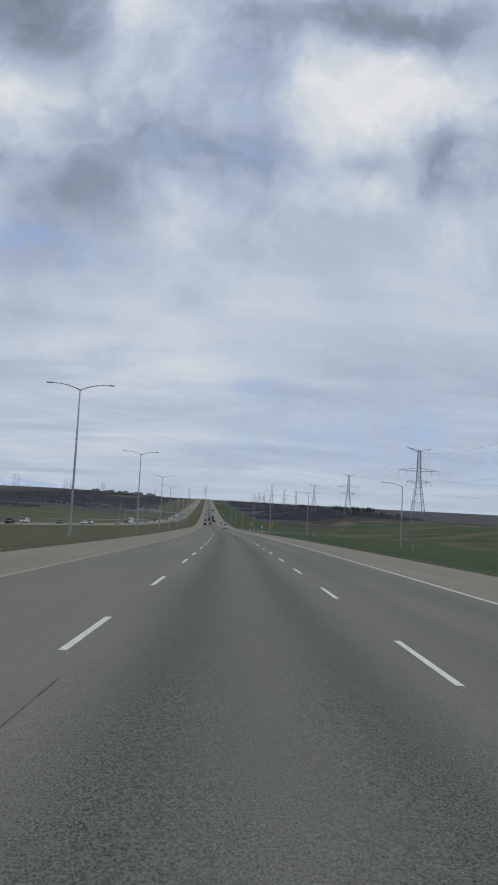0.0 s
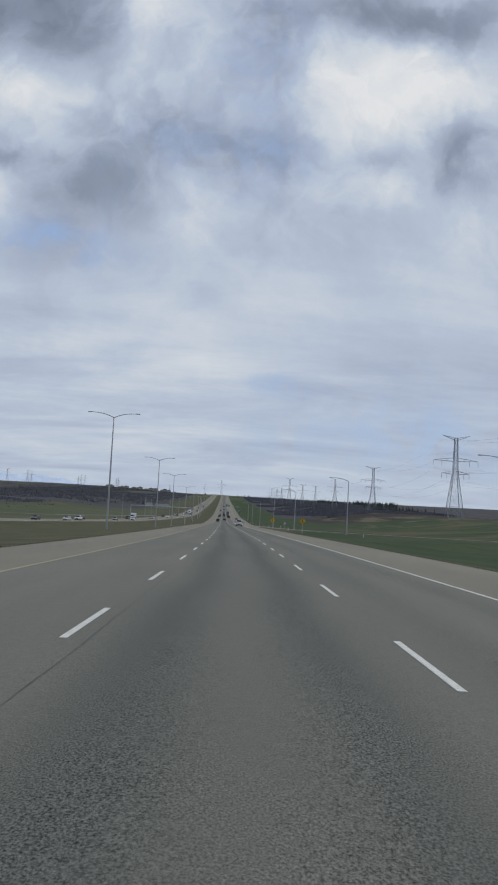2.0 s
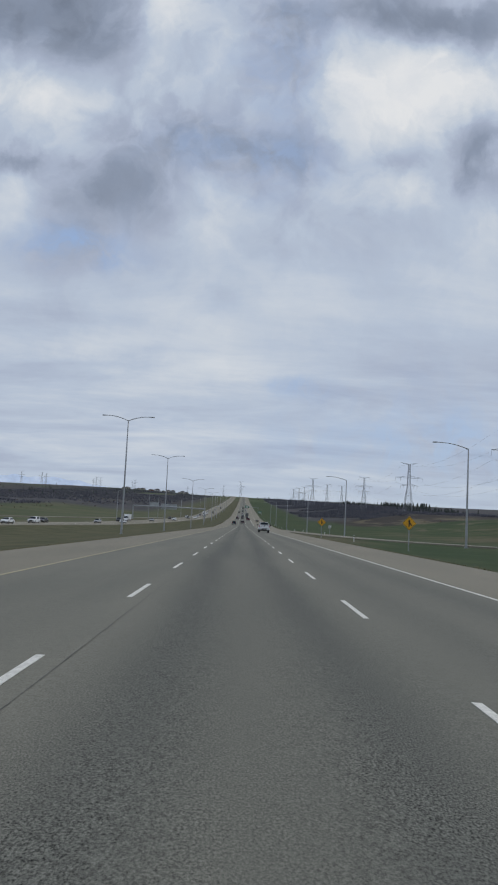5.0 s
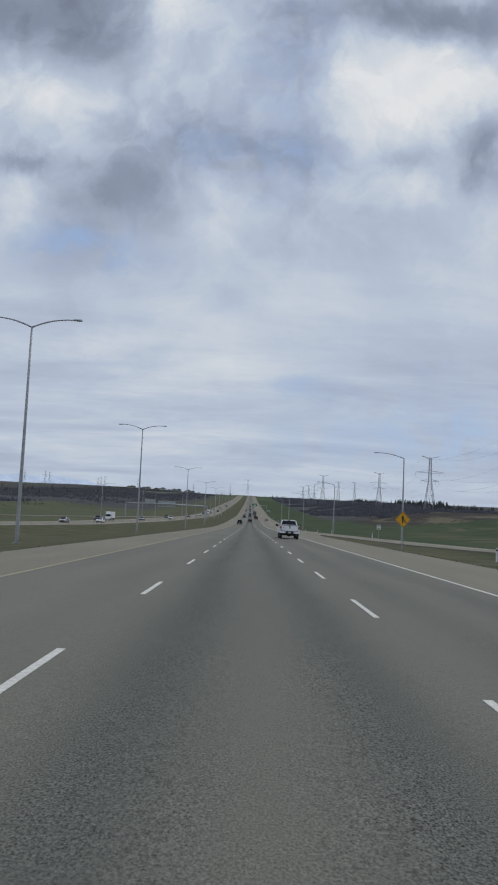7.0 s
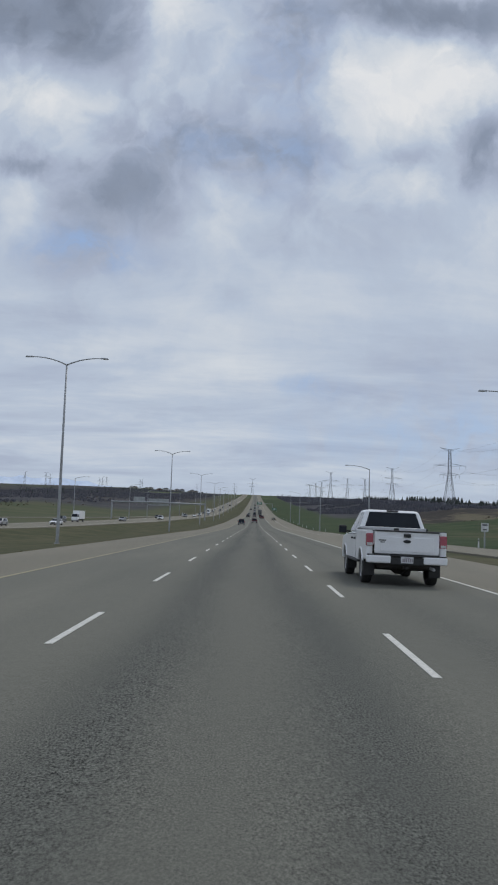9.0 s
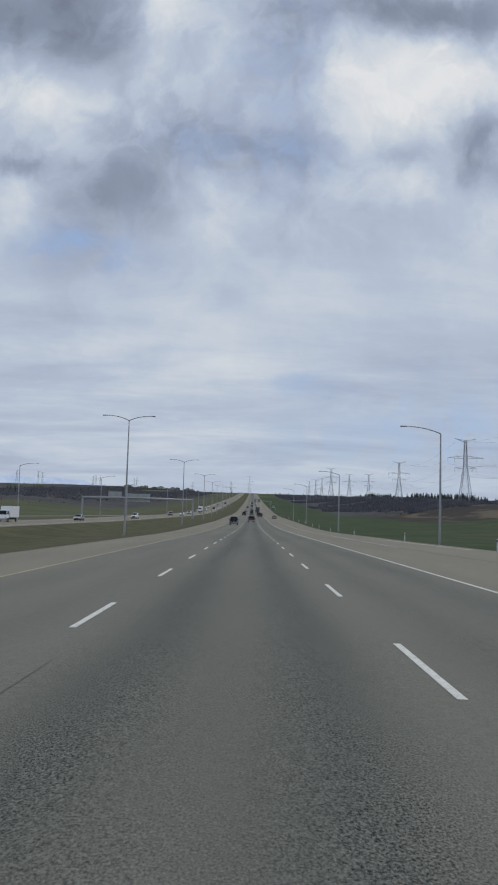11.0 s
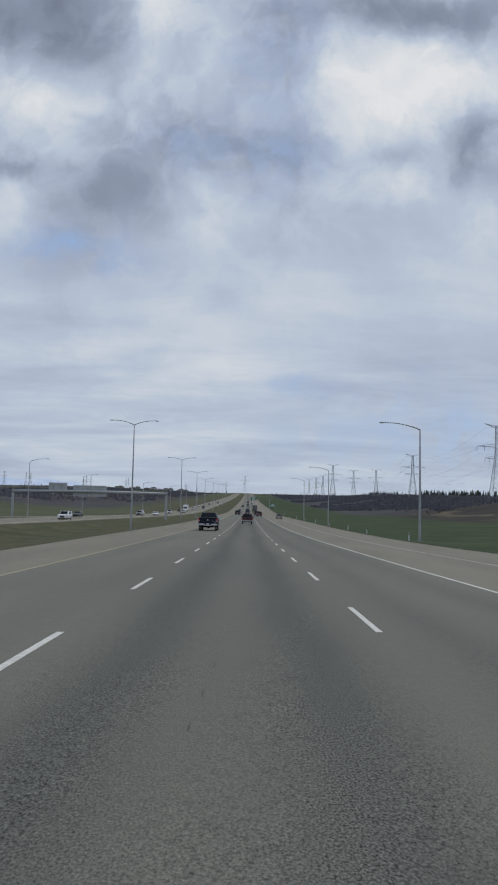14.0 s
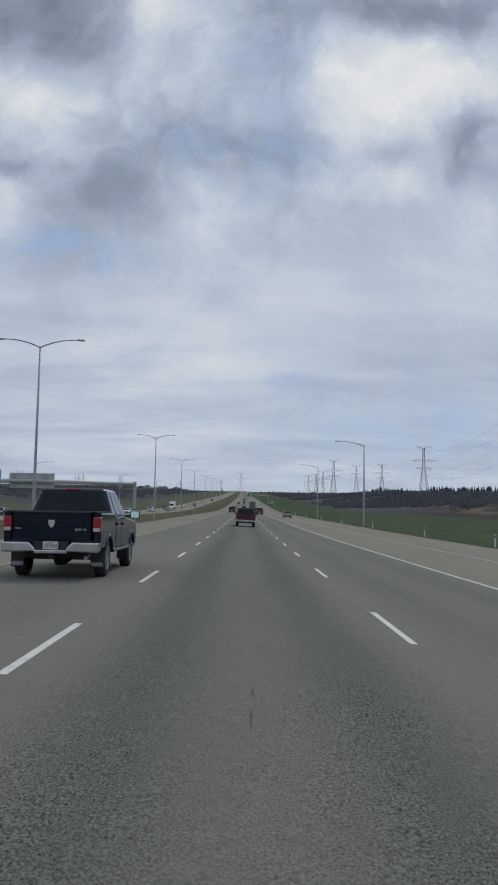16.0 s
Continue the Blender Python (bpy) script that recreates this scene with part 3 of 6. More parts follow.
def ground_material():
    m = bpy.data.materials.new("spring_grass")
    m.use_nodes = True
    nodes, links = m.node_tree.nodes, m.node_tree.links
    b = nodes["Principled BSDF"]
    pos = nodes.new("ShaderNodeNewGeometry").outputs["Position"]

    def noise_of(scale, detail=5, stretch=(1, 1, 1), seed=0.0):
        mp = nodes.new("ShaderNodeMapping")
        mp.inputs["Scale"].default_value = stretch
        mp.inputs["Location"].default_value = (seed, seed * 1.7, 0)
        links.new(pos, mp.inputs[0])
        n = nodes.new("ShaderNodeTexNoise")
        n.inputs["Scale"].default_value, n.inputs["Detail"].default_value, n.inputs["Roughness"].default_value = scale, detail, 0.6
        links.new(mp.outputs[0], n.inputs["Vector"])
        return n.outputs[0]

    def calc(op, a, bb, c=None, clamp=False):
        n = nodes.new("ShaderNodeMath")
        n.operation, n.use_clamp = op, clamp
        for i, v in enumerate((a, bb, c)):
            if v is None:
                continue
            if isinstance(v, (int, float)):
                n.inputs[i].default_value = v
            else:
                links.new(v, n.inputs[i])
        return n.outputs[0]

    def blend(f, a, c):
        n = nodes.new("ShaderNodeMix")
        n.data_type = "RGBA"
        links.new(f, n.inputs[0])
        for i, v in ((6, a), (7, c)):
            if isinstance(v, tuple):
                n.inputs[i].default_value = (*v, 1)
            else:
                links.new(v, n.inputs[i])
        return n.outputs[2]

    def step(v, lo, hi):
        n = nodes.new("ShaderNodeMapRange")
        n.interpolation_type = "SMOOTHSTEP"
        n.inputs[1].default_value, n.inputs[2].default_value = lo, hi
        links.new(v, n.inputs[0])
        return n.outputs[0]

    sp = nodes.new("ShaderNodeSeparateXYZ")
    links.new(pos, sp.inputs[0])
    wob = calc("MULTIPLY", calc("SUBTRACT", noise_of(0.012, 4), 0.5), 90.0)
    x = calc("ADD", sp.outputs[0], calc("MULTIPLY", calc("SUBTRACT", noise_of(0.08, 4, seed=9), 0.5), 9.0))
    y = calc("ADD", sp.outputs[1], wob)
    dry = blend(step(noise_of(0.22, 6, seed=3), 0.35, 0.65), (0.062, 0.068, 0.034), (0.104, 0.096, 0.054))
    green = blend(step(noise_of(0.06, 6, seed=5), 0.35, 0.68), (0.032, 0.056, 0.022), (0.060, 0.076, 0.034))
    olive = blend(step(noise_of(0.02, 6, seed=7), 0.35, 0.65), (0.068, 0.084, 0.042), (0.102, 0.104, 0.058))
    soil = blend(step(noise_of(0.05, 6, (0.3, 1, 1), seed=2), 0.35, 0.65), (0.034, 0.029, 0.026), (0.054, 0.046, 0.039))
    scrub = blend(step(noise_of(0.015, 7, seed=11), 0.38, 0.62), (0.046, 0.045, 0.048), (0.074, 0.069, 0.064))
    gore = calc("MULTIPLY", calc("MULTIPLY", step(y, 250.0, 275.0), step(y, 440.0, 400.0)), step(x, 20.0, 17.0))
    col = blend(calc("MULTIPLY", step(x, 9.0, 14.0), calc("SUBTRACT", 1.0, gore)), dry, green)     # the median is dry, verge and field are green
    col = blend(calc("MULTIPLY", step(x, -60.0, -75.0), 1.0), col, olive)
    plough = calc("MULTIPLY", calc("MULTIPLY", step(x, 70.0, 84.0), step(x, 330.0, 300.0)), calc("MULTIPLY", step(calc("MULTIPLY_ADD", sp.outputs[0], 0.8, y), 775.0, 815.0), step(y, 1060.0, 1020.0)))
    col = blend(plough, col, soil)
    plough2 = calc("MULTIPLY", calc("MULTIPLY", step(x, 120.0, 130.0), step(x, 400.0, 380.0)), calc("MULTIPLY", step(y, 180.0, 210.0), step(y, 400.0, 380.0)))
    col = blend(plough2, col, soil)
    # ground under the far woods: haze painted in as a paler, bluer colour
    wood_hazed = blend(step(noise_of(0.03, 7, seed=17), 0.36, 0.64), (0.050, 0.051, 0.058), (0.084, 0.080, 0.082))
    left_wood = calc("MAXIMUM", calc("MULTIPLY", step(x, -175.0, -205.0), step(y, 640.0, 720.0)), calc("MULTIPLY", step(x, -80.0, -110.0), step(y, 940.0, 1060.0)))
    right_wood = calc("MULTIPLY", step(x, 52.0, 70.0), step(y, 860.0, 960.0))
    mead = calc("MULTIPLY", calc("MULTIPLY", step(x, 40.0, 62.0), step(y, 620.0, 520.0)), step(noise_of(0.020, 5, (1.0, 1.5, 1), seed=41), 0.47, 0.60))
    col = blend(mead, col, (0.098, 0.088, 0.050))
    col = blend(left_wood, col, wood_hazed)
    slopes = calc("MAXIMUM", step(x, -70.0, -100.0), step(x, 70.0, 95.0))
    col = blend(calc("MULTIPLY", step(y, 1000.0, 1500.0), slopes), col, scrub)
    col = blend(calc("MULTIPLY", step(noise_of(0.03, 5, (1.6, 0.5, 1), seed=31), 0.52, 0.62), calc("MULTIPLY", step(x, 84.0, 100.0), step(y, 520.0, 600.0))), col, (0.125, 0.108, 0.070))
    col = blend(right_wood, col, wood_hazed)
    far_green = calc("MULTIPLY", step(y, 1900.0, 2300.0), step(noise_of(0.004, 3, seed=21), 0.5, 0.62))
    col = blend(far_green, col, (0.085, 0.105, 0.055))
    tuft = calc("MULTIPLY_ADD", noise_of(0.8, 7, (1.0, 0.6, 1.0), seed=13), 0.7, 0.65)
    v = nodes.new("ShaderNodeVectorMath")
    v.operation = "SCALE"
    links.new(col, v.inputs[0])
    links.new(tuft, v.inputs["Scale"])
    links.new(v.outputs[0], b.inputs["Base Color"])
    b.inputs["Roughness"].default_value, b.inputs["Specular IOR Level"].default_value = 0.95, 0.1
    bp = nodes.new("ShaderNodeBump")
    bp.inputs["Strength"].default_value, bp.inputs["Distance"].default_value = 0.35, 0.12
    links.new(noise_of(3.0, 6, seed=1), bp.inputs["Height"])
    links.new(bp.outputs[0], b.inputs["Normal"])
    return m


def steps_along(a, b):
    out, s = [], a
    while s < b:
        out.append(s)
        s += 5 if s < 620 else 12 if s < 1200 else 40
    return out + [b]


def strip(name, s0, s1, left, right, mat, lift, skirt=0.25, rise=None, cross=2, parent=None):
    """A slab that follows the road, from left(s) to right(s), with its UV in metres."""
    bm = bmesh.new()
    uvl = bm.loops.layers.uv.new("UVMap")
    rows = []
    for s in steps_along(s0, s1):
        a, b = left(s), right(s)
        z = lift + (rise(s) if rise else 0.0)
        us = [a + (b - a) * k / cross for k in range(cross + 1)]
        row = [(bm.verts.new(at_road(s, a, z - skirt)), a, s)]
        row += [(bm.verts.new(at_road(s, u, z)), u, s) for u in us]
        row += [(bm.verts.new(at_road(s, b, z - skirt)), b, s)]
        rows.append(row)
    for r0, r1 in zip(rows, rows[1:]):
        for i in range(len(r0) - 1):
            q = (r0[i], r0[i + 1], r1[i + 1], r1[i])
            f = bm.faces.new([k[0] for k in q])
            for lp, k in zip(f.loops, q):
                lp[uvl].uv = (k[1], k[2])
    return part(name, bm, mat, parent)


FAR_END = 3150.0
build_ground()
road = tagged(strip("road", -80, FAR_END, lambda s: -5.60, lambda s: 5.60, M_ROAD, 0.0, cross=6),
              "three-lane worn grey chip-seal highway carriageway", "road", kind="structure")
shoulder_left = tagged(strip("shoulder_left", -80, FAR_END, lambda s: -10.0, lambda s: -5.60, M_SHOULDER, -0.004),
                       "pale paved shoulder beside the grass median", "shoulder", kind="structure")
shoulder_right = tagged(strip("shoulder_right", -80, FAR_END, lambda s: 5.60, right_edge, M_SHOULDER, -0.004),
                        "pale paved shoulder and merging lane beside the verge", "shoulder", kind="structure")
ramp = tagged(ramp_strip("ramp", -3.2, 3.8, M_SHOULDER, 0.004),
              "pale asphalt entry ramp joining the highway", "ramp", kind="structure")
other_road = tagged(strip("oncoming_road", -600, FAR_END, lambda s: other_u(s) - 8.5, lambda s: other_u(s) + 8.5, M_SHOULDER, 0.0, rise=other_rise),
                    "pale asphalt carriageway of the oncoming traffic", "road", kind="structure")


def lane_on_land(name, points, half, mat):
    """A narrow road laid over the fields through (along, across) points."""
    bm = bmesh.new()
    uvl = bm.loops.layers.uv.new("UVMap")
    rows, run = [], 0.0
    for (s0, u0), (s1, u1) in zip(points, points[1:]):
        for k in range(10):
            s, u = s0 + (s1 - s0) * k / 10, u0 + (u1 - u0) * k / 10
            run += math.hypot(s1 - s0, u1 - u0) / 10
            top = max(land(s, u - half), land(s, u), land(s, u + half)) + 0.25
            row = []
            for off, drop in ((-half, 0.8), (-half, 0.0), (half, 0.0), (half, 0.8)):
                q = at_road(s, u + off)
                row.append((bm.verts.new((q.x, q.y, top - drop)), off, run))
            rows.append(row)
    for r0, r1 in zip(rows, rows[1:]):
        for i in range(3):
            q = (r0[i], r0[i + 1], r1[i + 1], r1[i])
            f = bm.faces.new([k[0] for k in q])
            for lp, k in zip(f.loops, q):
                lp[uvl].uv = (k[1], k[2])
    bmesh.ops.recalc_face_normals(bm, faces=bm.faces[:])
    return part(name, bm, mat)


tagged(lane_on_land("side_road", ((470, -150), (560, -112), (640, -88), (720, -70), (800, -60)), 4.0, M_SHOULDER),
       "pale side road curving through the grass beyond the oncoming carriageway", "road", kind="structure")

# painted lines
for nm, uu, mt, host in (("edge_line", 5.55, M_LINE, road), ("edge_line", -5.55, M_YELLOW_LINE, road)):
    o = strip(nm, -80, FAR_END, lambda s, k=uu: k - 0.05, lambda s, k=uu: k + 0.05, mt, 0.006, 0.005, cross=1, parent=host)
o = strip("edge_line", 400, FAR_END, lambda s: 9.78, lambda s: 9.85, M_LINE, 0.005, 0.005, cross=1, parent=shoulder_right)
ramp_strip("edge_line", 2.1, 2.24, M_LINE, 0.010, ramp)
for k in (-5.6, 5.6):
    strip("edge_line", -600, FAR_END, lambda s, k=k: other_u(s) + k - 0.08, lambda s, k=k: other_u(s) + k + 0.08, M_LINE, 0.008, 0.005, rise=other_rise, cross=1, parent=other_road)

LEFT_DASHES = [9.6, 18.6, 29.0, 36.5, 46.1, 55.7, 64.2, 73.5, 82.2, 91.6, 100.6, 109.5, 118.6, 127.1, 136.1, 144.5, 153.9, 163.0, 172.1, 181.2, 190.3, 199.4, 208.5,
    217.6, 226.5, 235.7, 246.2, 255.3, 263.8, 272.5, 281.3, 289.8, 298.9, 308.2, 317.4, 326.6, 335.8, 345.0, 354.2, 363.4, 372.6, 381.7, 391.1, 399.9,
    409.1, 418.4, 427.2, 436.5, 445.8, 454.7, 463.9, 472.9, 482.2, 491.2, 500.6, 509.6, 518.3, 526.9]
RIGHT_DASHES = [9.0, 18.2, 27.0, 35.7, 44.7, 53.6, 62.8, 71.9, 81.0, 89.8, 98.9, 107.0, 117.1, 126.3, 135.3, 144.3, 152.9, 162.0, 171.0, 180.1, 189.2, 198.3, 207.3,
    216.4, 225.2, 234.1, 243.0, 251.7, 259.9, 270.0, 279.8, 288.9, 297.1, 305.6, 314.7, 323.7, 332.8, 341.9, 351.0, 360.0, 369.1, 377.9, 387.3, 396.1,
    405.2, 414.0, 422.7, 432.0, 440.7, 449.8, 459.0, 467.8, 476.9, 485.8, 494.7, 503.8, 512.4, 522.2, 531.5]
for rows in (LEFT_DASHES, RIGHT_DASHES):
    first_one, last_one = rows[0], rows[-1]
    rows += [last_one + 9.05 * k for k in range(1, 52)] + [first_one - 9.05 * k for k in range(1, 9)]
bm = bmesh.new()
box(bm, -0.043, 0.043, 0, 3.0, 0.0, 0.006)
dash0 = None
far_dashes = bmesh.new()
for u, starts in ((-1.87, LEFT_DASHES), (1.87, RIGHT_DASHES)):
    for s in starts:
        if dash0 is None:
            dash0 = part("lane_dash", bm, M_LINE, road, at=on_road(s, u, 0.001))
        else:
            again(dash0, road, on_road(s, u, 0.001))
for u in (-1.85, 1.85):
    for k in range(112, 240):
        s = 9.0 * k
        a, b = at_road(s, u, 0.003), at_road(s + 3, u, 0.003)
        vs = [far_dashes.verts.new(p) for p in (a + Vector((-.065, 0, 0)), a + Vector((.065, 0, 0)), b + Vector((.065, 0, 0)), b + Vector((-.065, 0, 0)))]
        far_dashes.faces.new(vs)
tagged(part("lane_dashes_beyond", far_dashes, M_LINE, road), kind="stuff")
for k in range(-20, 90):
    s = 9.0 * k + 2.0
    for u in (-1.85, 1.85):
        m = Matrix.Translation(at_road(s, other_u(s) + u, other_rise(s) + 0.004)) @ Matrix.Rotation(math.atan2(-(other_u(s + 3) - other_u(s)), 3.0) - heading(s), 4, "Z")
        again(dash0, other_road, m)

# sealed cracks and oil drips on the asphalt


def crack(points, width, name="sealed_crack", mat=M_TAR):
    bm = bmesh.new()
    prev = None
    for k, (s, u) in enumerate(points):
        w = width * (0.25 + 1.3 * abs(noise.noise((s * 2.7, u * 3.1, 4.0))))
        across = abs(points[-1][1] - points[0][1]) > abs(points[-1][0] - points[0][0])
        a, b = ((s - w, u), (s + w, u)) if across else ((s, u - w), (s, u + w))
        row = (bm.verts.new(at_road(*a, 0.0035)), bm.verts.new(at_road(*b, 0.0035)))
        if prev:
            bm.faces.new((prev[0], prev[1], row[1], row[0]))
        prev = row
    bmesh.ops.recalc_face_normals(bm, faces=bm.faces[:])
    return part(name, bm, mat, road)


def wander(s0, s1, u, swing, step=0.35):
    n = int((s1 - s0) / step)
    return [(s0 + k * step, u + swing * noise.noise(((s0 + k * step) * 0.35, u, 1.0)) + 0.012 * noise.noise(((s0 + k * step) * 1.3, u, 3.0)) + 0.008 * noise.noise(((s0 + k * step) * 4.0, u, 3.0))) for k in range(n + 1)]


def wander_across(u0, u1, s, swing, step=0.25):
    n = int((u1 - u0) / step)
    return [(s + swing * noise.noise(((u0 + k * step) * 0.5, s, 1.0)) + 0.04 * noise.noise(((u0 + k * step) * 2.1, s, 3.0)), u0 + k * step) for k in range(n + 1)]


for s0, s1, u, w in ((-20, 8.2, -1.62, 0.010), (13.5, 17, -1.62, 0.012), (24, 44, -1.60, 0.012), (48, 86, -1.62, 0.014), (96, 128, -1.62, 0.012), (150, 182, -1.6, 0.012),
                     (205, 224, -1.62, 0.012), (330, 352, -1.6, 0.010)):
    crack(wander(s0, s1, u, 0.018, 0.2), w * 0.9, mat=M_TAR if s0 < 0 else M_JOINT)
for u0, u1, s, w in ((-5.4, 2.6, 20.6, 0.022), (2.9, 5.4, 21.4, 0.030)):
    crack(wander_across(u0, u1, s, 0.5), w)
for s, u, ln in ((508.4, 0.04, 0.5), (509.3, 0.06, 0.25), (444.6, -0.14, 0.25), (445.6, -0.11, 0.3), (446.9, -0.07, 0.3), (447.2, 0.28, 0.25), (448.6, 0.16, 0.2), (213.2, 0.28, 0.3), (211.5, 0.62, 0.2),
                 (377.0, 0.2, 0.2), (34.8, 0.9, 0.25), (73.0, 0.18, 0.3), (62.6, 1.6, 0.2), (245.8, 1.2, 0.2), (229.0, 0.9, 0.2), (139.0, -0.25, 0.2), (259.5, 2.6, 0.2)):
    crack([(s + ln * k / 6, u + 0.003 * math.sin(k * 2.1 + s)) for k in range(7)], 0.009, "oil_drip")


# ---------------------------------------------------------------- vehicles
def arch(yc, r, low_rear, low_front, n=10):
    """The wheel opening in a body side, from rear to front."""
    zc = 0.40
    a0 = math.pi - math.asin(max(min((low_rear - zc) / r, 1), -1))
    a1 = math.asin(max(min((low_front - zc) / r, 1), -1))
    return [(yc + r * math.cos(a0 + (a1 - a0) * k / n), zc + r * math.sin(a0 + (a1 - a0) * k / n)) for k in range(n + 1)]


WHEEL_CACHE = {}


def wheel(parent, x, y, radius, width, rim_mat, spokes, key):
    """A tyre with tread shoulders, and a spoked rim on its outer side."""
    side = 1 if x > 0 else -1
    if key not in WHEEL_CACHE:
        bm = bmesh.new()
        h, r, k = width / 2, radius, radius * 0.62
        lathe(bm, [(k, -h * 0.8), (r * 0.8, -h), (r * 0.96, -h * 0.86), (r, -h * 0.6), (r, h * 0.6), (r * 0.96, h * 0.86), (r * 0.8, h), (k, h * 0.8)], 30)
        bmesh.ops.recalc_face_normals(bm, faces=bm.faces[:])
        t = bpy.data.meshes.new("tyre")
        for f in bm.faces:
            f.smooth = True
        bm.to_mesh(t)
        bm.free()
        t.materials.append(M_RUBBER)
        bm = bmesh.new()
        lathe(bm, [(k * 1.02, h * 0.78), (k * 0.98, h * 0.92), (k * 0.9, h * 0.86), (k * 0.88, h * 0.2), (0.02, h * 0.15)], 30)
        lathe(bm, [(0.01, h * 0.86), (k * 0.2, h * 0.84), (k * 0.26, h * 0.7), (k * 0.26, h * 0.2)], 16)
        for j in range(spokes):
            a = 2 * math.pi * j / spokes
            d, e = Vector((0, math.cos(a), math.sin(a))), Vector((0, -math.sin(a), math.cos(a)))
            pts = []
            for rr, ww, xx in ((k * 0.18, 0.045, h * 0.82), (k * 0.92, 0.033, h * 0.80)):
                pts += [d * rr - e * ww + Vector((xx, 0, 0)), d * rr + e * ww + Vector((xx, 0, 0)),
                        d * rr + e * ww + Vector((xx - 0.04, 0, 0)), d * rr - e * ww + Vector((xx - 0.04, 0, 0))]
            v = [bm.verts.new(p) for p in pts]
            for q in ((0, 1, 5, 4), (1, 2, 6, 5), (2, 3, 7, 6), (3, 0, 4, 7)):
                bm.faces.new([v[i] for i in q])
        bmesh.ops.recalc_face_normals(bm, faces=bm.faces[:])
        m = bpy.data.meshes.new("rim")
        bm.to_mesh(m)
        bm.free()
        m.materials.append(rim_mat)
        WHEEL_CACHE[key] = (t, m)
    t, m = WHEEL_CACHE[key]
    pose_w = Matrix.Translation((x, y, radius)) @ Matrix.Rotation(0 if side > 0 else math.pi, 4, "Z")
    w = new("tyre", t)
    w.parent, w.matrix_basis = parent, pose_w
    q = new("rim", m)
    q.parent = w
    return w


def loft(bm, low, high, bevel=0.0):
    """A solid between two rectangles: (x half, y0, y1, z)."""
    pts = []
    for hx, y0, y1, z in (low, high):
        pts += [(-hx, y0, z), (hx, y0, z), (hx, y1, z), (-hx, y1, z)]
    v = [bm.verts.new(p) for p in pts]
    fs = [bm.faces.new([v[i] for i in q]) for q in ((3, 2, 1, 0), (4, 5, 6, 7), (0, 1, 5, 4), (1, 2, 6, 5), (2, 3, 7, 6), (3, 0, 4, 7))]
    if bevel:
        bmesh.ops.bevel(bm, geom=list({e for f in fs for e in f.edges}), offset=bevel, segments=3, affect="EDGES", profile=0.5)
    return bm


def panes(root, low, high, cuts, glass, front=True):
    """Glass on the four sides of a cab: rear window, windscreen and side windows between the cuts."""
    (hx0, a0, b0, z0), (hx1, a1, b1, z1) = low, high

    def spot(side, t, k):
        y = (a0 + (b0 - a0) * t) * (1 - k) + (a1 + (b1 - a1) * t) * k
        return Vector((side * (hx0 + (hx1 - hx0) * k), y, z0 + (z1 - z0) * k))

    for side in (-1, 1):
        for t0, t1 in cuts:
            p = [spot(side, t0, 0.10), spot(side, t1, 0.10), spot(side, t1, 0.88), spot(side, t0, 0.88)]
            if side < 0:
                p = [p[1], p[0], p[3], p[2]]
            part("side_window", quad_solid(bmesh.new(), p, 0.008), glass, root)

    def across(yb, yt, k, f):
        y = yb + (yt - yb) * k
        hx = (hx0 + (hx1 - hx0) * k) * f
        return hx, y, z0 + (z1 - z0) * k

    x0, y0, q0 = across(a0, a1, 0.10, 0.86)
    x1, y1, q1 = across(a0, a1, 0.90, 0.84)
    part("rear_window", quad_solid(bmesh.new(), [(-x0, y0, q0), (x0, y0, q0), (x1, y1, q1), (-x1, y1, q1)], 0.008), glass, root)
    x0, y0, q0 = across(b0, b1, 0.06, 0.92)
    x1, y1, q1 = across(b0, b1, 0.92, 0.88)
    part("windscreen", quad_solid(bmesh.new(), [(x0, y0, q0), (-x0, y0, q0), (-x1, y1, q1), (x1, y1, q1)], 0.008), glass, root)


def number_plate(root, y, z, ink):
    pl = part("number_plate", boxed(-0.155, 0.155, y - 0.012, y, z - 0.08, z + 0.08, bevel=0.006), M_PLATE, root, "white plate with worn bars")
    bm = bmesh.new()
    for k in range(6):
        x = -0.115 + k * 0.042 + (0.012 if k > 2 else 0)
        box(bm, x, x + 0.028, y - 0.015, y - 0.011, z - 0.045, z + 0.03)
    box(bm, -0.07, 0.07, y - 0.015, y - 0.011, z + 0.045, z + 0.062)
    part("bars", bm, ink, pl)


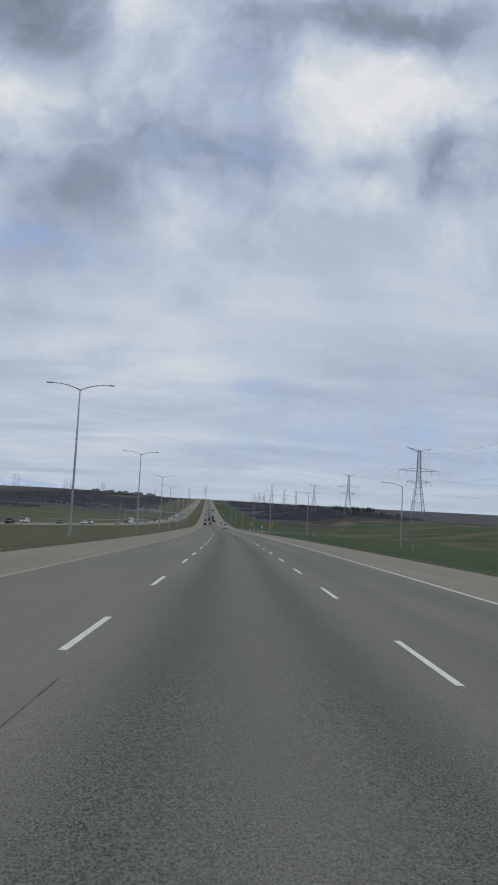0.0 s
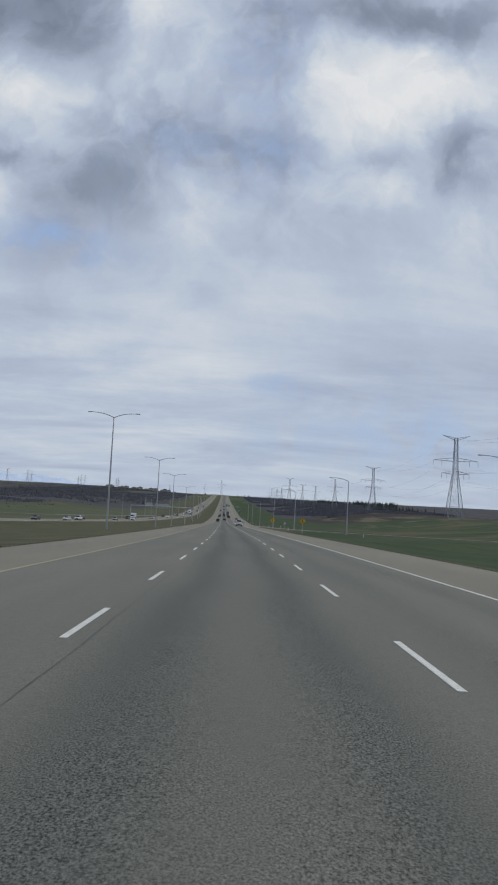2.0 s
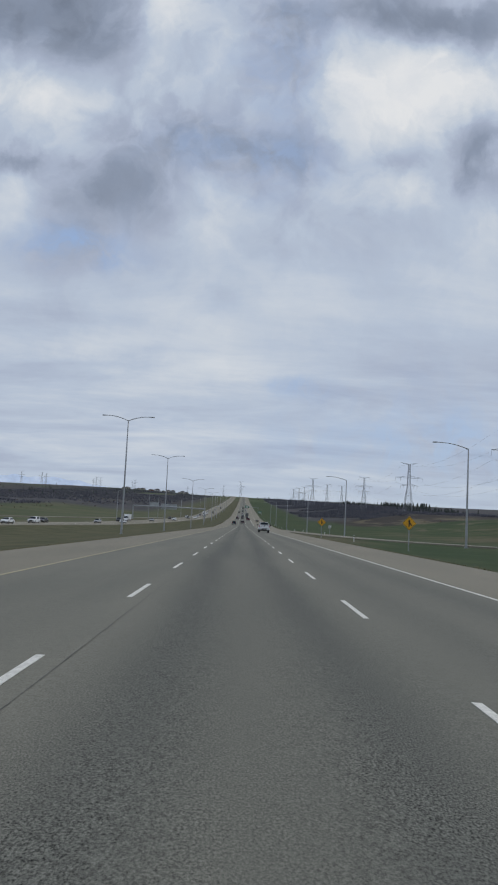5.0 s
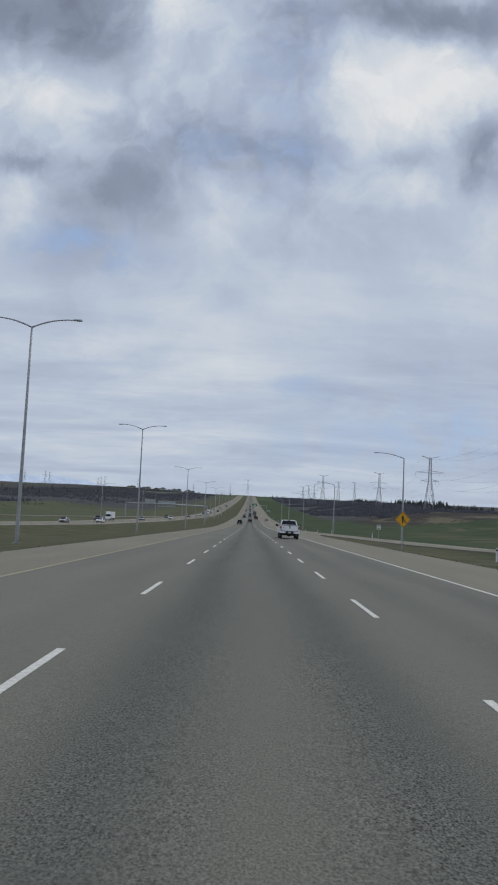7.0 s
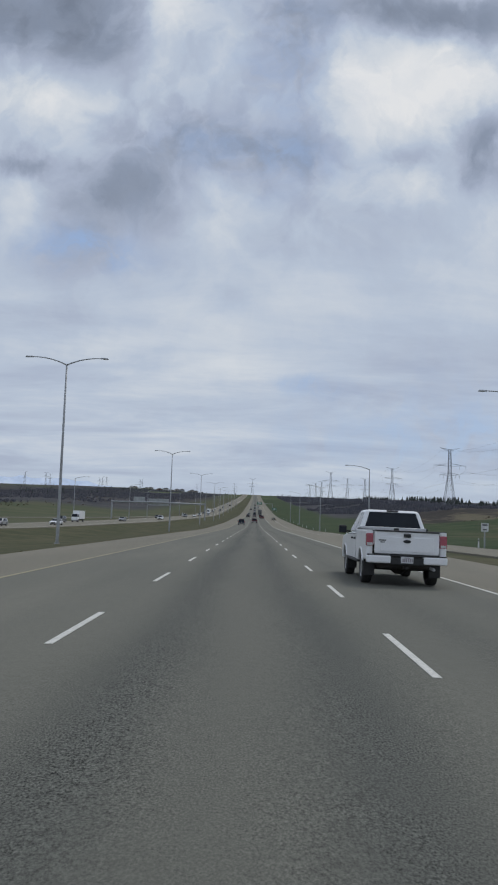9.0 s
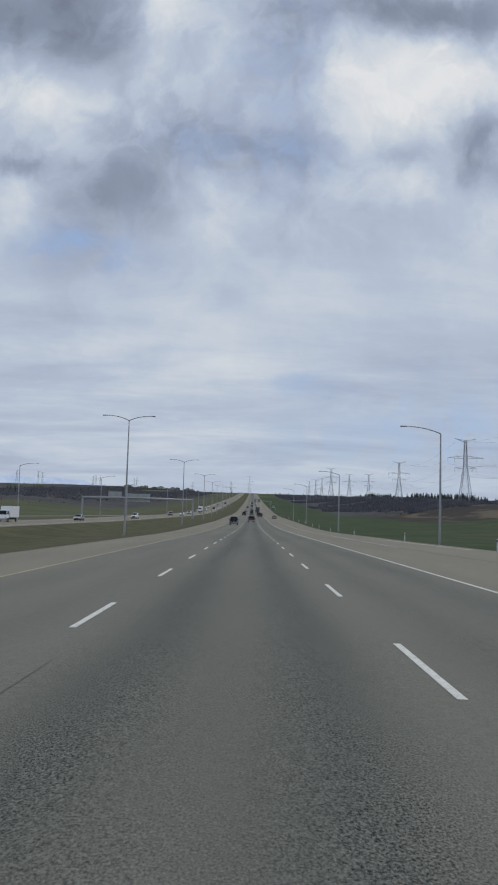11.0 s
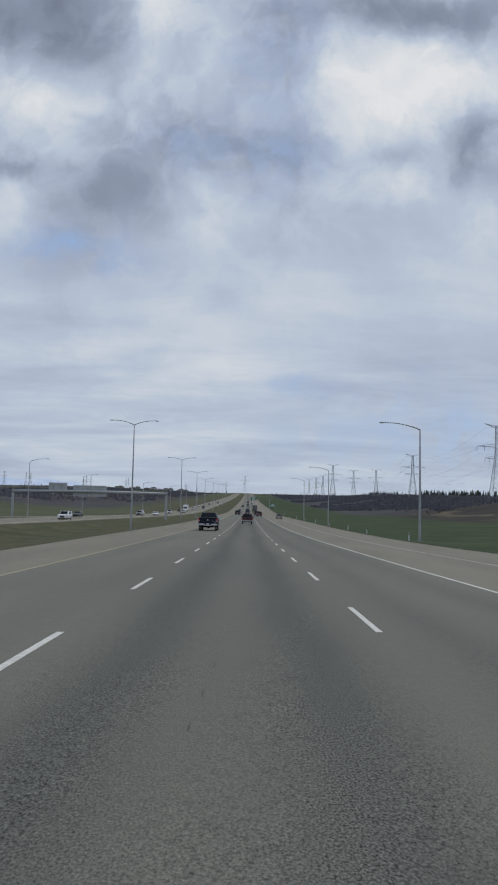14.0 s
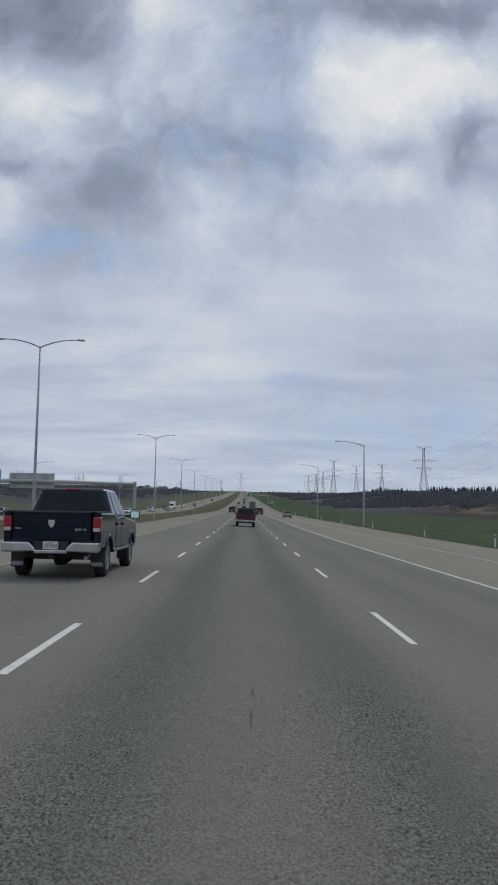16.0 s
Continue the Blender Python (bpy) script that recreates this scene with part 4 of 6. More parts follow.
def pickup(at, body, label, style, group=""):
    """A full-size pickup, tail at y = 0, standing on z = 0."""
    root = thing("pickup_truck", at, label, "pickup truck", group)
    white = style == "white"
    ya, yf, hw = 1.28, 4.95, 1.0
    cab0 = 2.25 if white else 1.95
    outline = [(0.16, 0.66)] + arch(ya, 0.49, 0.62, 0.56) + arch(yf, 0.49, 0.56, 0.60) + [
        (5.76, 0.60), (5.84, 0.78), (5.82, 1.02), (5.66, 1.15), (4.9, 1.215), (4.3, 1.25), (cab0 + 0.05, 1.29), (cab0, 1.37), (0.16, 1.38)]
    for side in (-1, 1):
        a, b = (0.84, hw) if side > 0 else (-hw, -0.84)
        part("body_side", slab(bmesh.new(), outline, a, b, bevel=0.035), body, root)
    part("underbody", boxed(-0.66, 0.66, 0.45, 5.6, 0.42, 0.84, bevel=0.04), M_UNDER, root)
    bm = boxed(-0.83, 0.83, 0.5, 5.7, 0.90, 1.0)
    part("inner_floor", bm, M_UNDER, root)
    part("front_wall", boxed(-0.84, 0.84, 2.02, 2.10, 0.9, 1.34, bevel=0.01), body, root)
    # tailgate with its dished middle and top lip
    tg = part("tailgate", boxed(-0.80, 0.80, 0.10, 0.18, 0.80, 1.37, bevel=0.025), body, root)
    part("top_lip", boxed(-0.80, 0.80, 0.075, 0.19, 1.345, 1.385, bevel=0.012), M_BLACK if white else body, tg)
    part("panel", boxed(-0.66, 0.66, 0.088, 0.11, 0.86, 1.22, bevel=0.010), body, tg)
    part("gap", boxed(-0.82, 0.82, 0.15, 0.20, 0.77, 0.81), M_BLACK, root)
    if white:
        part("handle", boxed(-0.09, 0.09, 0.062, 0.095, 1.22, 1.31, bevel=0.012), M_BLACK, tg, "black latch")
        bm = bmesh.new()
        lathe(bm, [(0.001, -0.02), (0.075, -0.018), (0.085, 0.0), (0.085, 0.02)], 24, "z")
        for v in bm.verts:
            v.co = Vector((v.co.x * 1.15, 0.085 + v.co.z, 1.12 + v.co.y * 0.5))
        part("badge", bm, M_BLACK_INK, tg, "dark oval badge")
        bm = bmesh.new()
        box(bm, -0.70, -0.52, 0.080, 0.09, 1.12, 1.145)
        box(bm, -0.66, -0.55, 0.080, 0.09, 1.075, 1.095)
        part("lettering_bars", bm, M_BLACK_INK, tg)
    else:
        bm = bmesh.new()
        slab(bm, [(-0.075, 0.09), (-0.08, 0.02), (-0.05, -0.05), (0, -0.1), (0.05, -0.05), (0.08, 0.02), (0.075, 0.09)], 0, 0.02)
        for v in bm.verts:
            v.co = Vector((v.co.y * 0.85, 0.088 - v.co.x, 1.14 + v.co.z * 0.85))
        part("badge", bm, M_CHROME, tg, "chrome shield badge")
        for k, ch in ((0.46, "4X4"),):
            cu = bpy.data.curves.new("letters", "FONT")
            cu.body, cu.size, cu.extrude, cu.align_x = ch, 0.10, 0.004, "LEFT"
            tmp = bpy.data.objects.new("letters", cu)
            scene.collection.objects.link(tmp)
            bpy.context.view_layer.update()
            me = bpy.data.meshes.new_from_object(tmp)
            bpy.data.objects.remove(tmp)
            me.materials.clear()
            me.materials.append(M_CHROME)
            o = new("lettering", me)
            o.parent = tg
            o.matrix_basis = pose(k, 0.082, 1.0, 90, 0, 0) @ Matrix.Diagonal((1.5, 0.8, 1, 1))
        bm = bmesh.new()
        box(bm, -0.74, -0.62, 0.080, 0.09, 1.03, 1.05)
        part("lettering_bars", bm, M_CHROME, tg)
    # tail lamps wrap the corners
    for side in (-1, 1):
        a, b = (0.83, 1.004) if side > 0 else (-1.004, -0.83)
        lamp = part("tail_light", boxed(a, b, 0.13, 0.30, 0.98, 1.29, bevel=0.02), M_TAIL_PALE if white else M_TAIL, root)
        a, b = (0.845, 0.985) if side > 0 else (-0.985, -0.845)
        part("reverse_lens", boxed(a, b, 0.12, 0.14, 0.99, 1.06, bevel=0.006), M_CLEAR, lamp)
    # bumper
    if white:
        for side in (-1, 1):
            a, b = (0.40, 1.0) if side > 0 else (-1.0, -0.40)
            part("bumper_end", boxed(a, b, 0.0, 0.22, 0.57, 0.76, bevel=0.035), body, root)
        part("bumper_step", boxed(-0.42, 0.42, 0.015, 0.2, 0.54, 0.72, bevel=0.02), M_BLACK, root)
        part("bumper_pad", boxed(-0.98, 0.98, 0.02, 0.2, 0.745, 0.785, bevel=0.012), M_BLACK, root)
        number_plate(root, 0.012, 0.665, M_PLATE_INK)
    else:
        for side in (-1, 1):
            pts = [(0.30, 0.575), (0.96, 0.555), (1.0, 0.60), (1.0, 0.765), (0.44, 0.765), (0.33, 0.66)]
            bm = bmesh.new()
            v0 = [bm.verts.new((side * x, 0.0, z)) for x, z in pts]
            v1 = [bm.verts.new((side * x, 0.2, z)) for x, z in pts]
            fa = bm.faces.new(v0 if side > 0 else v0[::-1])
            bm.faces.new(v1[::-1] if side > 0 else v1)
            for i in range(len(pts)):
                j = (i + 1) % len(pts)
                bm.faces.new((v0[i], v0[j], v1[j], v1[i]))
            bmesh.ops.recalc_face_normals(bm, faces=bm.faces[:])
            bmesh.ops.bevel(bm, geom=list(fa.edges), offset=0.03, segments=3, affect="EDGES", profile=0.5)
            part("bumper_end", bm, M_CHROME, root, "chrome bumper end")
        part("bumper_middle", boxed(-0.34, 0.34, 0.03, 0.2, 0.53, 0.61, bevel=0.02), M_CHROME, root, "chrome bumper middle")
        part("plate_recess", boxed(-0.36, 0.36, 0.05, 0.2, 0.60, 0.78, bevel=0.01), M_BLACK, root)
        number_plate(root, 0.048, 0.70, M_PLATE_INK)
        # folded-flat soft bed cover
        part("bed_cover", boxed(-0.93, 0.93, 0.16, cab0, 1.372, 1.405, bevel=0.012), M_BLACK, root, "black soft bed cover")
    if white:
        part("bed_rail_cap", boxed(-0.99, -0.86, 0.2, cab0 - 0.04, 1.375, 1.395, bevel=0.008), M_BLACK, root)
        part("bed_rail_cap", boxed(0.86, 0.99, 0.2, cab0 - 0.04, 1.375, 1.395, bevel=0.008), M_BLACK, root)
        tb = part("tool_box", boxed(-0.97, 0.80, 1.72, 2.14, 1.36, 1.46, bevel=0.02), M_TOOLBOX, root, "bare aluminium tool box across the bed")
        part("latch", boxed(-0.07, 0.07, 1.705, 1.722, 1.38, 1.44, bevel=0.006), M_BLACK, tb)
    # cab
    low, high = (0.955, cab0, 4.42, 1.265), (0.735, cab0 + 0.20, 3.60, 1.93)
    part("cab", loft(bmesh.new(), low, high, bevel=0.10), body, root)
    cuts = ((0.26, 0.56), (0.585, 0.88)) if not white else ((0.10, 0.34), (0.37, 0.86))
    panes(root, low, high, cuts, M_GLASS)
    part("brake_light", boxed(-0.16, 0.16, cab0 + 0.175, cab0 + 0.22, 1.885, 1.925, bevel=0.008), M_TAIL if not white else M_BLACK, root)
    # bonnet and nose
    part("bonnet", loft(bmesh.new(), (0.90, 4.2, 5.74, 0.98), (0.82, 4.25, 5.58, 1.215), bevel=0.05), body, root)
    part("grille", boxed(-0.56, 0.56, 5.70, 5.86, 0.72, 1.08, bevel=0.03), M_BLACK if white else M_CHROME, root)
    part("front_bumper", boxed(-0.98, 0.98, 5.66, 5.98, 0.48, 0.70, bevel=0.05), body if white else M_CHROME, root)
    for side in (-1, 1):
        a, b = (0.60, 0.97) if side > 0 else (-0.97, -0.60)
        part("headlight", boxed(a, b, 5.66, 5.85, 0.78, 1.04, bevel=0.03), M_CLEAR, root)
    # doors with their seams, handles and sills
    spans = ((3.02, 4.18), (2.22, 2.98)) if not white else ((2.92, 4.18), (2.32, 2.88))
    for side in (-1, 1):
        for y0, y1 in spans:
            o = [(y0 + 0.02, 0.60), (y1 - 0.02, 0.58), (y1, 0.75), (y1, 1.22), (y0, 1.24), (y0, 0.75)]
            g = [(y0 - 0.012, 0.585), (y1 + 0.012, 0.565), (y1 + 0.014, 0.75), (y1 + 0.014, 1.235), (y0 - 0.014, 1.255), (y0 - 0.014, 0.75)]
            a, b = (0.99, 1.002) if side > 0 else (-1.002, -0.99)
            part("door_seam", slab(bmesh.new(), g, a, b), M_BLACK, root)
            a, b = (0.99, 1.008) if side > 0 else (-1.008, -0.99)
            d = part("door", slab(bmesh.new(), o, a, b, bevel=0.006), body, root)
            a, b = (1.0, 1.045) if side > 0 else (-1.045, -1.0)
            part("door_handle", boxed(a, b, y0 + 0.05, y0 + 0.25, 1.10, 1.15, bevel=0.012), M_BLACK if white else body, d)
        a, b = (0.80, 1.02) if side > 0 else (-1.02, -0.80)
        part("sill", boxed(a, b, 1.85, 4.40, 0.50, 0.575, bevel=0.025), body if not white else M_BLACK, root)
        # wing mirror
        sx = side
        arm = part("wing_mirror", boxed(*sorted((sx * 0.96, sx * 1.12)), 3.98, 4.06, 1.27, 1.33, bevel=0.015), M_BLACK, root)
        part("mirror_shell", boxed(*sorted((sx * 1.08, sx * 1.31)), 3.95, 4.09, 1.24, 1.47, bevel=0.035), M_BLACK, arm)
        # white truck: dark glass stands in for the mirror's dark reflection
        part("mirror_glass", quad_solid(bmesh.new(), [(sx * 1.195 - 0.095, 3.938, 1.265), (sx * 1.195 + 0.095, 3.938, 1.265), (sx * 1.195 + 0.095, 3.952, 1.445), (sx * 1.195 - 0.095, 3.952, 1.445)], -0.006), M_GLASS if white else M_MIRROR, arm)
        # flares round the wheel openings
        for yc in (ya, yf):
            ring = [(side * 0.995, yc + 0.50 * math.cos(a), 0.40 + 0.50 * math.sin(a)) for a in [math.pi * (0.12 + 0.76 * k / 12) for k in range(13)]]
            part("wheel_flare", tube(bmesh.new(), ring, 0.028, 6), body, root)
        # mud flaps
        for yc in (ya, yf):
            a, b = (0.70, 0.98) if side > 0 else (-0.98, -0.70)
            fl = part("mud_flap", boxed(a, b, yc - 0.55, yc - 0.535, 0.22, 0.62, bevel=0.004), M_BLACK, root)
            if not white and yc == ya:
                a, b = (0.72, 0.96) if side > 0 else (-0.96, -0.72)
                part("weight_plate", boxed(a, b, yc - 0.562, yc - 0.548, 0.25, 0.33, bevel=0.004), M_LATTICE, fl, "bare metal plate")
        for yc in (ya, yf):
            wheel(root, side * 0.845, yc, 0.405, 0.27, M_ALLOY, 5 if not white else 6, style)
    part("rear_axle", lathe(bmesh.new(), [(0.01, -0.75), (0.05, -0.74), (0.05, -0.2), (0.15, -0.08), (0.15, 0.08), (0.05, 0.2), (0.05, 0.74), (0.01, 0.75)], 14), M_UNDER, root,
         at=Matrix.Translation((0, ya, 0.40)))
    part("exhaust_pipe", tube(bmesh.new(), [(0.62, 1.9, 0.45), (0.66, 0.6, 0.47), (0.70, 0.18, 0.45)], 0.04, 10), M_STEEL, root)
    part("tow_hitch", boxed(-0.04, 0.04, 0.03, 0.5, 0.43, 0.50, bevel=0.008), M_UNDER, root)
    return root


def compact_pickup(at, body, label):
    """An older small pickup with a box cap over the bed."""
    root = thing("pickup_truck", at, label, "pickup truck")
    ya, yf, hw = 1.15, 4.0, 0.88
    outline = [(0.14, 0.55)] + arch(ya, 0.42, 0.5, 0.46) + arch(yf, 0.42, 0.46, 0.5) + [
        (4.78, 0.5), (4.84, 0.7), (4.8, 0.95), (3.5, 1.06), (2.0, 1.10), (0.14, 1.12)]
    for side in (-1, 1):
        a, b = (0.74, hw) if side > 0 else (-hw, -0.74)
        part("body_side", slab(bmesh.new(), outline, a, b, bevel=0.03), body, root)
        a, b = (0.74, 0.885) if side > 0 else (-0.885, -0.74)
        part("tail_light", boxed(a, b, 0.09, 0.2, 0.72, 0.98, bevel=0.015), M_TAIL, root)
        for yc in (ya, yf):
            wheel(root, side * 0.74, yc, 0.35, 0.22, M_ALLOY, 5, "small")
        a, b = (0.86, 1.06) if side > 0 else (-1.06, -0.86)
        part("wing_mirror", boxed(a, b, 3.2, 3.3, 1.08, 1.22, bevel=0.02), M_BLACK, root)
    part("underbody", boxed(-0.6, 0.6, 0.4, 4.6, 0.34, 0.8, bevel=0.03), M_UNDER, root)
    part("tailgate", boxed(-0.73, 0.73, 0.1, 0.17, 0.66, 1.10, bevel=0.02), body, root)
    part("bumper", boxed(-0.87, 0.87, 0.0, 0.16, 0.46, 0.62, bevel=0.03), M_STEEL, root)
    number_plate(root, -0.001, 0.54, M_PLATE_INK)
    low, high = (0.85, 0.16, 2.0, 1.10), (0.72, 0.30, 1.98, 1.66)
    cap = part("bed_cap", loft(bmesh.new(), low, high, bevel=0.05), body, root, "dark red box cap over the bed")
    panes(root, low, high, ((0.12, 0.48), (0.54, 0.9)), M_GLASS)
    low, high = (0.84, 2.02, 3.62, 1.06), (0.66, 2.2, 3.0, 1.62)
    part("cab", loft(bmesh.new(), low, high, bevel=0.06), body, root)
    panes(root, low, high, ((0.2, 0.86),), M_GLASS)
    part("bonnet", loft(bmesh.new(), (0.8, 3.4, 4.76, 0.8), (0.74, 3.45, 4.66, 1.06), bevel=0.04), body, root)
    part("front_bumper", boxed(-0.86, 0.86, 4.7, 4.92, 0.42, 0.58, bevel=0.03), M_STEEL, root)
    return root


SHAPES = {   # length, half width, belt, roof, cab rear/front at belt and roof, nose height
    "saloon": (4.6, 0.89, 0.95, 1.44, (0.55, 3.55), (1.15, 2.75), 0.80),
    "hatchback": (4.2, 0.87, 0.96, 1.50, (0.12, 3.3), (0.45, 2.55), 0.82),
    "suv": (4.7, 0.93, 1.08, 1.74, (0.12, 3.55), (0.38, 2.85), 1.00),
    "minivan": (4.9, 0.96, 1.05, 1.76, (0.12, 4.15), (0.32, 3.1), 0.95),
}


def car(at, kind, body, label, group):
    length, hw, belt, top, base, head, nose = SHAPES[kind]
    root = thing("car", at, label, {"suv": "suv", "minivan": "minivan"}.get(kind, "car"), group)
    ya, yf = length * 0.2, length * 0.79
    outline = [(0.06, 0.42)] + arch(ya, 0.38, 0.38, 0.36) + arch(yf, 0.38, 0.36, 0.38) + [
        (length - 0.1, 0.38), (length - 0.02, 0.55), (length - 0.06, nose - 0.08), (length - 0.3, nose), (base[1], belt), (base[0], belt), (0.05, belt - 0.06), (0.0, 0.62)]
    bm = slab(bmesh.new(), outline, -hw, hw, bevel=0.05)
    part("body", bm, body, root)
    low, high = (hw - 0.03, base[0], base[1], belt - 0.01), (hw - 0.20, head[0], head[1], top)
    part("roof", loft(bmesh.new(), low, high, bevel=0.07), body, root)
    panes(root, low, high, ((0.16, 0.46), (0.49, 0.80)), M_GLASS)
    part("underbody", boxed(-hw + 0.18, hw - 0.18, 0.3, length - 0.3, 0.2, 0.5), M_UNDER, root)
    for side in (-1, 1):
        a, b = sorted((side * (hw - 0.26), side * (hw + 0.004)))
        part("tail_light", boxed(a, b, -0.012, 0.14, belt - 0.28, belt - 0.1, bevel=0.02), M_TAIL, root)
        part("headlight", boxed(a, b, length - 0.24, length - 0.025, nose - 0.22, nose - 0.07, bevel=0.02), M_CLEAR, root)
        a, b = sorted((side * (hw - 0.02), side * (hw + 0.19)))
        part("wing_mirror", boxed(a, b, base[1] - 0.75, base[1] - 0.62, belt - 0.02, belt + 0.12, bevel=0.03), M_BLACK, root)
        for yc in (ya, yf):
            wheel(root, side * (hw - 0.12), yc, 0.33, 0.21, M_ALLOY, 5, "car")
    part("grille", boxed(-0.45, 0.45, length - 0.06, length - 0.005, 0.45, nose - 0.16, bevel=0.02), M_BLACK, root)
    part("bumper", boxed(-hw + 0.02, hw - 0.02, -0.05, 0.12, 0.38, 0.6, bevel=0.04), body, root)
    number_plate(root, -0.052, 0.52, M_PLATE_INK)
    return root


def box_truck(at, body, label, group):
    root = thing("box_truck", at, label, "truck", group)
    part("cargo_box", boxed(-1.22, 1.22, 0.0, 6.2, 1.05, 3.75, bevel=0.04), body, root)
    part("frame", boxed(-0.45, 0.45, 0.1, 8.2, 0.65, 1.04, bevel=0.02), M_UNDER, root)
    low, high = (1.08, 6.35, 8.3, 0.75), (1.0, 6.35, 7.9, 2.75)
    part("cab", loft(bmesh.new(), low, high, bevel=0.08), body, root)
    panes(root, (1.07, 6.35, 8.12, 1.65), (1.0, 6.35, 7.9, 2.75), ((0.3, 0.85),), M_GLASS)
    part("rear_door_bar", boxed(-0.03, 0.03, -0.02, 0.02, 1.1, 3.6), M_STEEL, root)
    for side in (-1, 1):
        a, b = sorted((side * 0.95, side * 1.2))
        part("tail_light", boxed(a, b, -0.01, 0.05, 0.88, 1.02), M_TAIL, root)
        part("headlight", boxed(*sorted((side * 0.7, side * 1.05)), 8.22, 8.33, 0.95, 1.12, bevel=0.02), M_CLEAR, root)
        for yc in (1.5, 7.2):
            wheel(root, side * 0.98, yc, 0.48, 0.28, M_STEEL, 6, "truck")
    part("bumper", boxed(-1.1, 1.1, 8.2, 8.45, 0.45, 0.75, bevel=0.03), M_STEEL, root)
    return root


M_TOOLBOX = material("brushed_aluminium", (0.55, 0.56, 0.57), (0.45, 0.46, 0.47), 3, 0.35, metal=0.6)
P_WHITE = paint("white_car_paint", (0.87, 0.88, 0.89), (0.82, 0.83, 0.84), 0.35, 0.3)
P_DARK = paint("charcoal_car_paint", (0.012, 0.020, 0.036), (0.009, 0.015, 0.028), 0.07, 0.0)
P_DARK.node_tree.nodes["Principled BSDF"].inputs["Specular IOR Level"].default_value = 0.3
P_RED = paint("maroon_car_paint", (0.060, 0.012, 0.020), (0.042, 0.010, 0.016), 0.4, 0.2)
P_BLACK = paint("black_car_paint", (0.014, 0.014, 0.016))
P_SILVER = paint("silver_car_paint", (0.42, 0.43, 0.44))
P_BLUE = paint("dark_blue_car_paint", (0.02, 0.035, 0.07))
P_TAN = paint("pale_gold_car_paint", (0.26, 0.25, 0.19))
P_GREY = paint("grey_car_paint", (0.10, 0.105, 0.11))
P_BRIGHT_RED = paint("red_car_paint", (0.09, 0.014, 0.016))

pickup(on_road(300.6, 3.70) @ Matrix.Scale(0.93, 4), P_WHITE, "white full-size pickup truck with a tool box, on the highway", "white")
pickup(on_road(518.4, -3.55) @ Matrix.Scale(0.895, 4), P_DARK, "charcoal crew-cab pickup truck with chrome bumper and covered bed", "dark")
compact_pickup(on_road(577.5, 0.1), P_RED, "older maroon pickup truck with a box cap")

AHEAD = ((748, -3.6, "suv", P_BLACK, "black sport utility vehicle driving away"), (722, 4.0, "suv", P_BRIGHT_RED, "dark red sport utility vehicle driving away"),
         (772, -3.7, "saloon", P_GREY, "grey saloon car driving away"), (752, 3.6, "minivan", P_BLACK, "black minivan driving away"),
         (681, 9.2, "saloon", P_TAN, "pale gold saloon car in the merging lane"), (790, 0.0, "suv", P_GREY, "grey sport utility vehicle driving away"),
         (815, 3.7, "saloon", P_BLACK, "black saloon car driving away"), (835, -3.7, "suv", P_SILVER, "silver sport utility vehicle driving away"),
         (850, 0.0, "suv", P_BLACK, "black sport utility vehicle driving away"), (905, 0.1, "saloon", P_BLUE, "dark blue saloon car driving away"),
         (930, 3.6, "minivan", P_BRIGHT_RED, "red minivan driving away"), (985, 0.0, "suv", P_SILVER, "silver sport utility vehicle driving away"),
         (1060, -3.7, "saloon", P_BLACK, "black saloon car driving away"), (1120, 0.0, "suv", P_GREY, "grey sport utility vehicle driving away"),
         (1210, 3.7, "saloon", P_SILVER, "silver saloon car driving away"), (1330, 0.0, "suv", P_BLACK, "black sport utility vehicle driving away"))
for s, u, kind, body, label in AHEAD:
    car(on_road(s, u), kind, body, label, "traffic driving away")
box_truck(on_road(880, 3.7), P_GREY, "grey box truck driving away", "traffic driving away")


def oncoming(s, lane):
    u = other_u(s) + lane
    turn = math.atan2(other_u(s + 5) - other_u(s), 5.0) + heading(s)
    return Matrix.Translation(at_road(s, u, other_rise(s))) @ Matrix.Rotation(math.pi - turn, 4, "Z") @ Matrix.Rotation(-math.atan((road_z(s + 3) - road_z(s)) / 3), 4, "X")


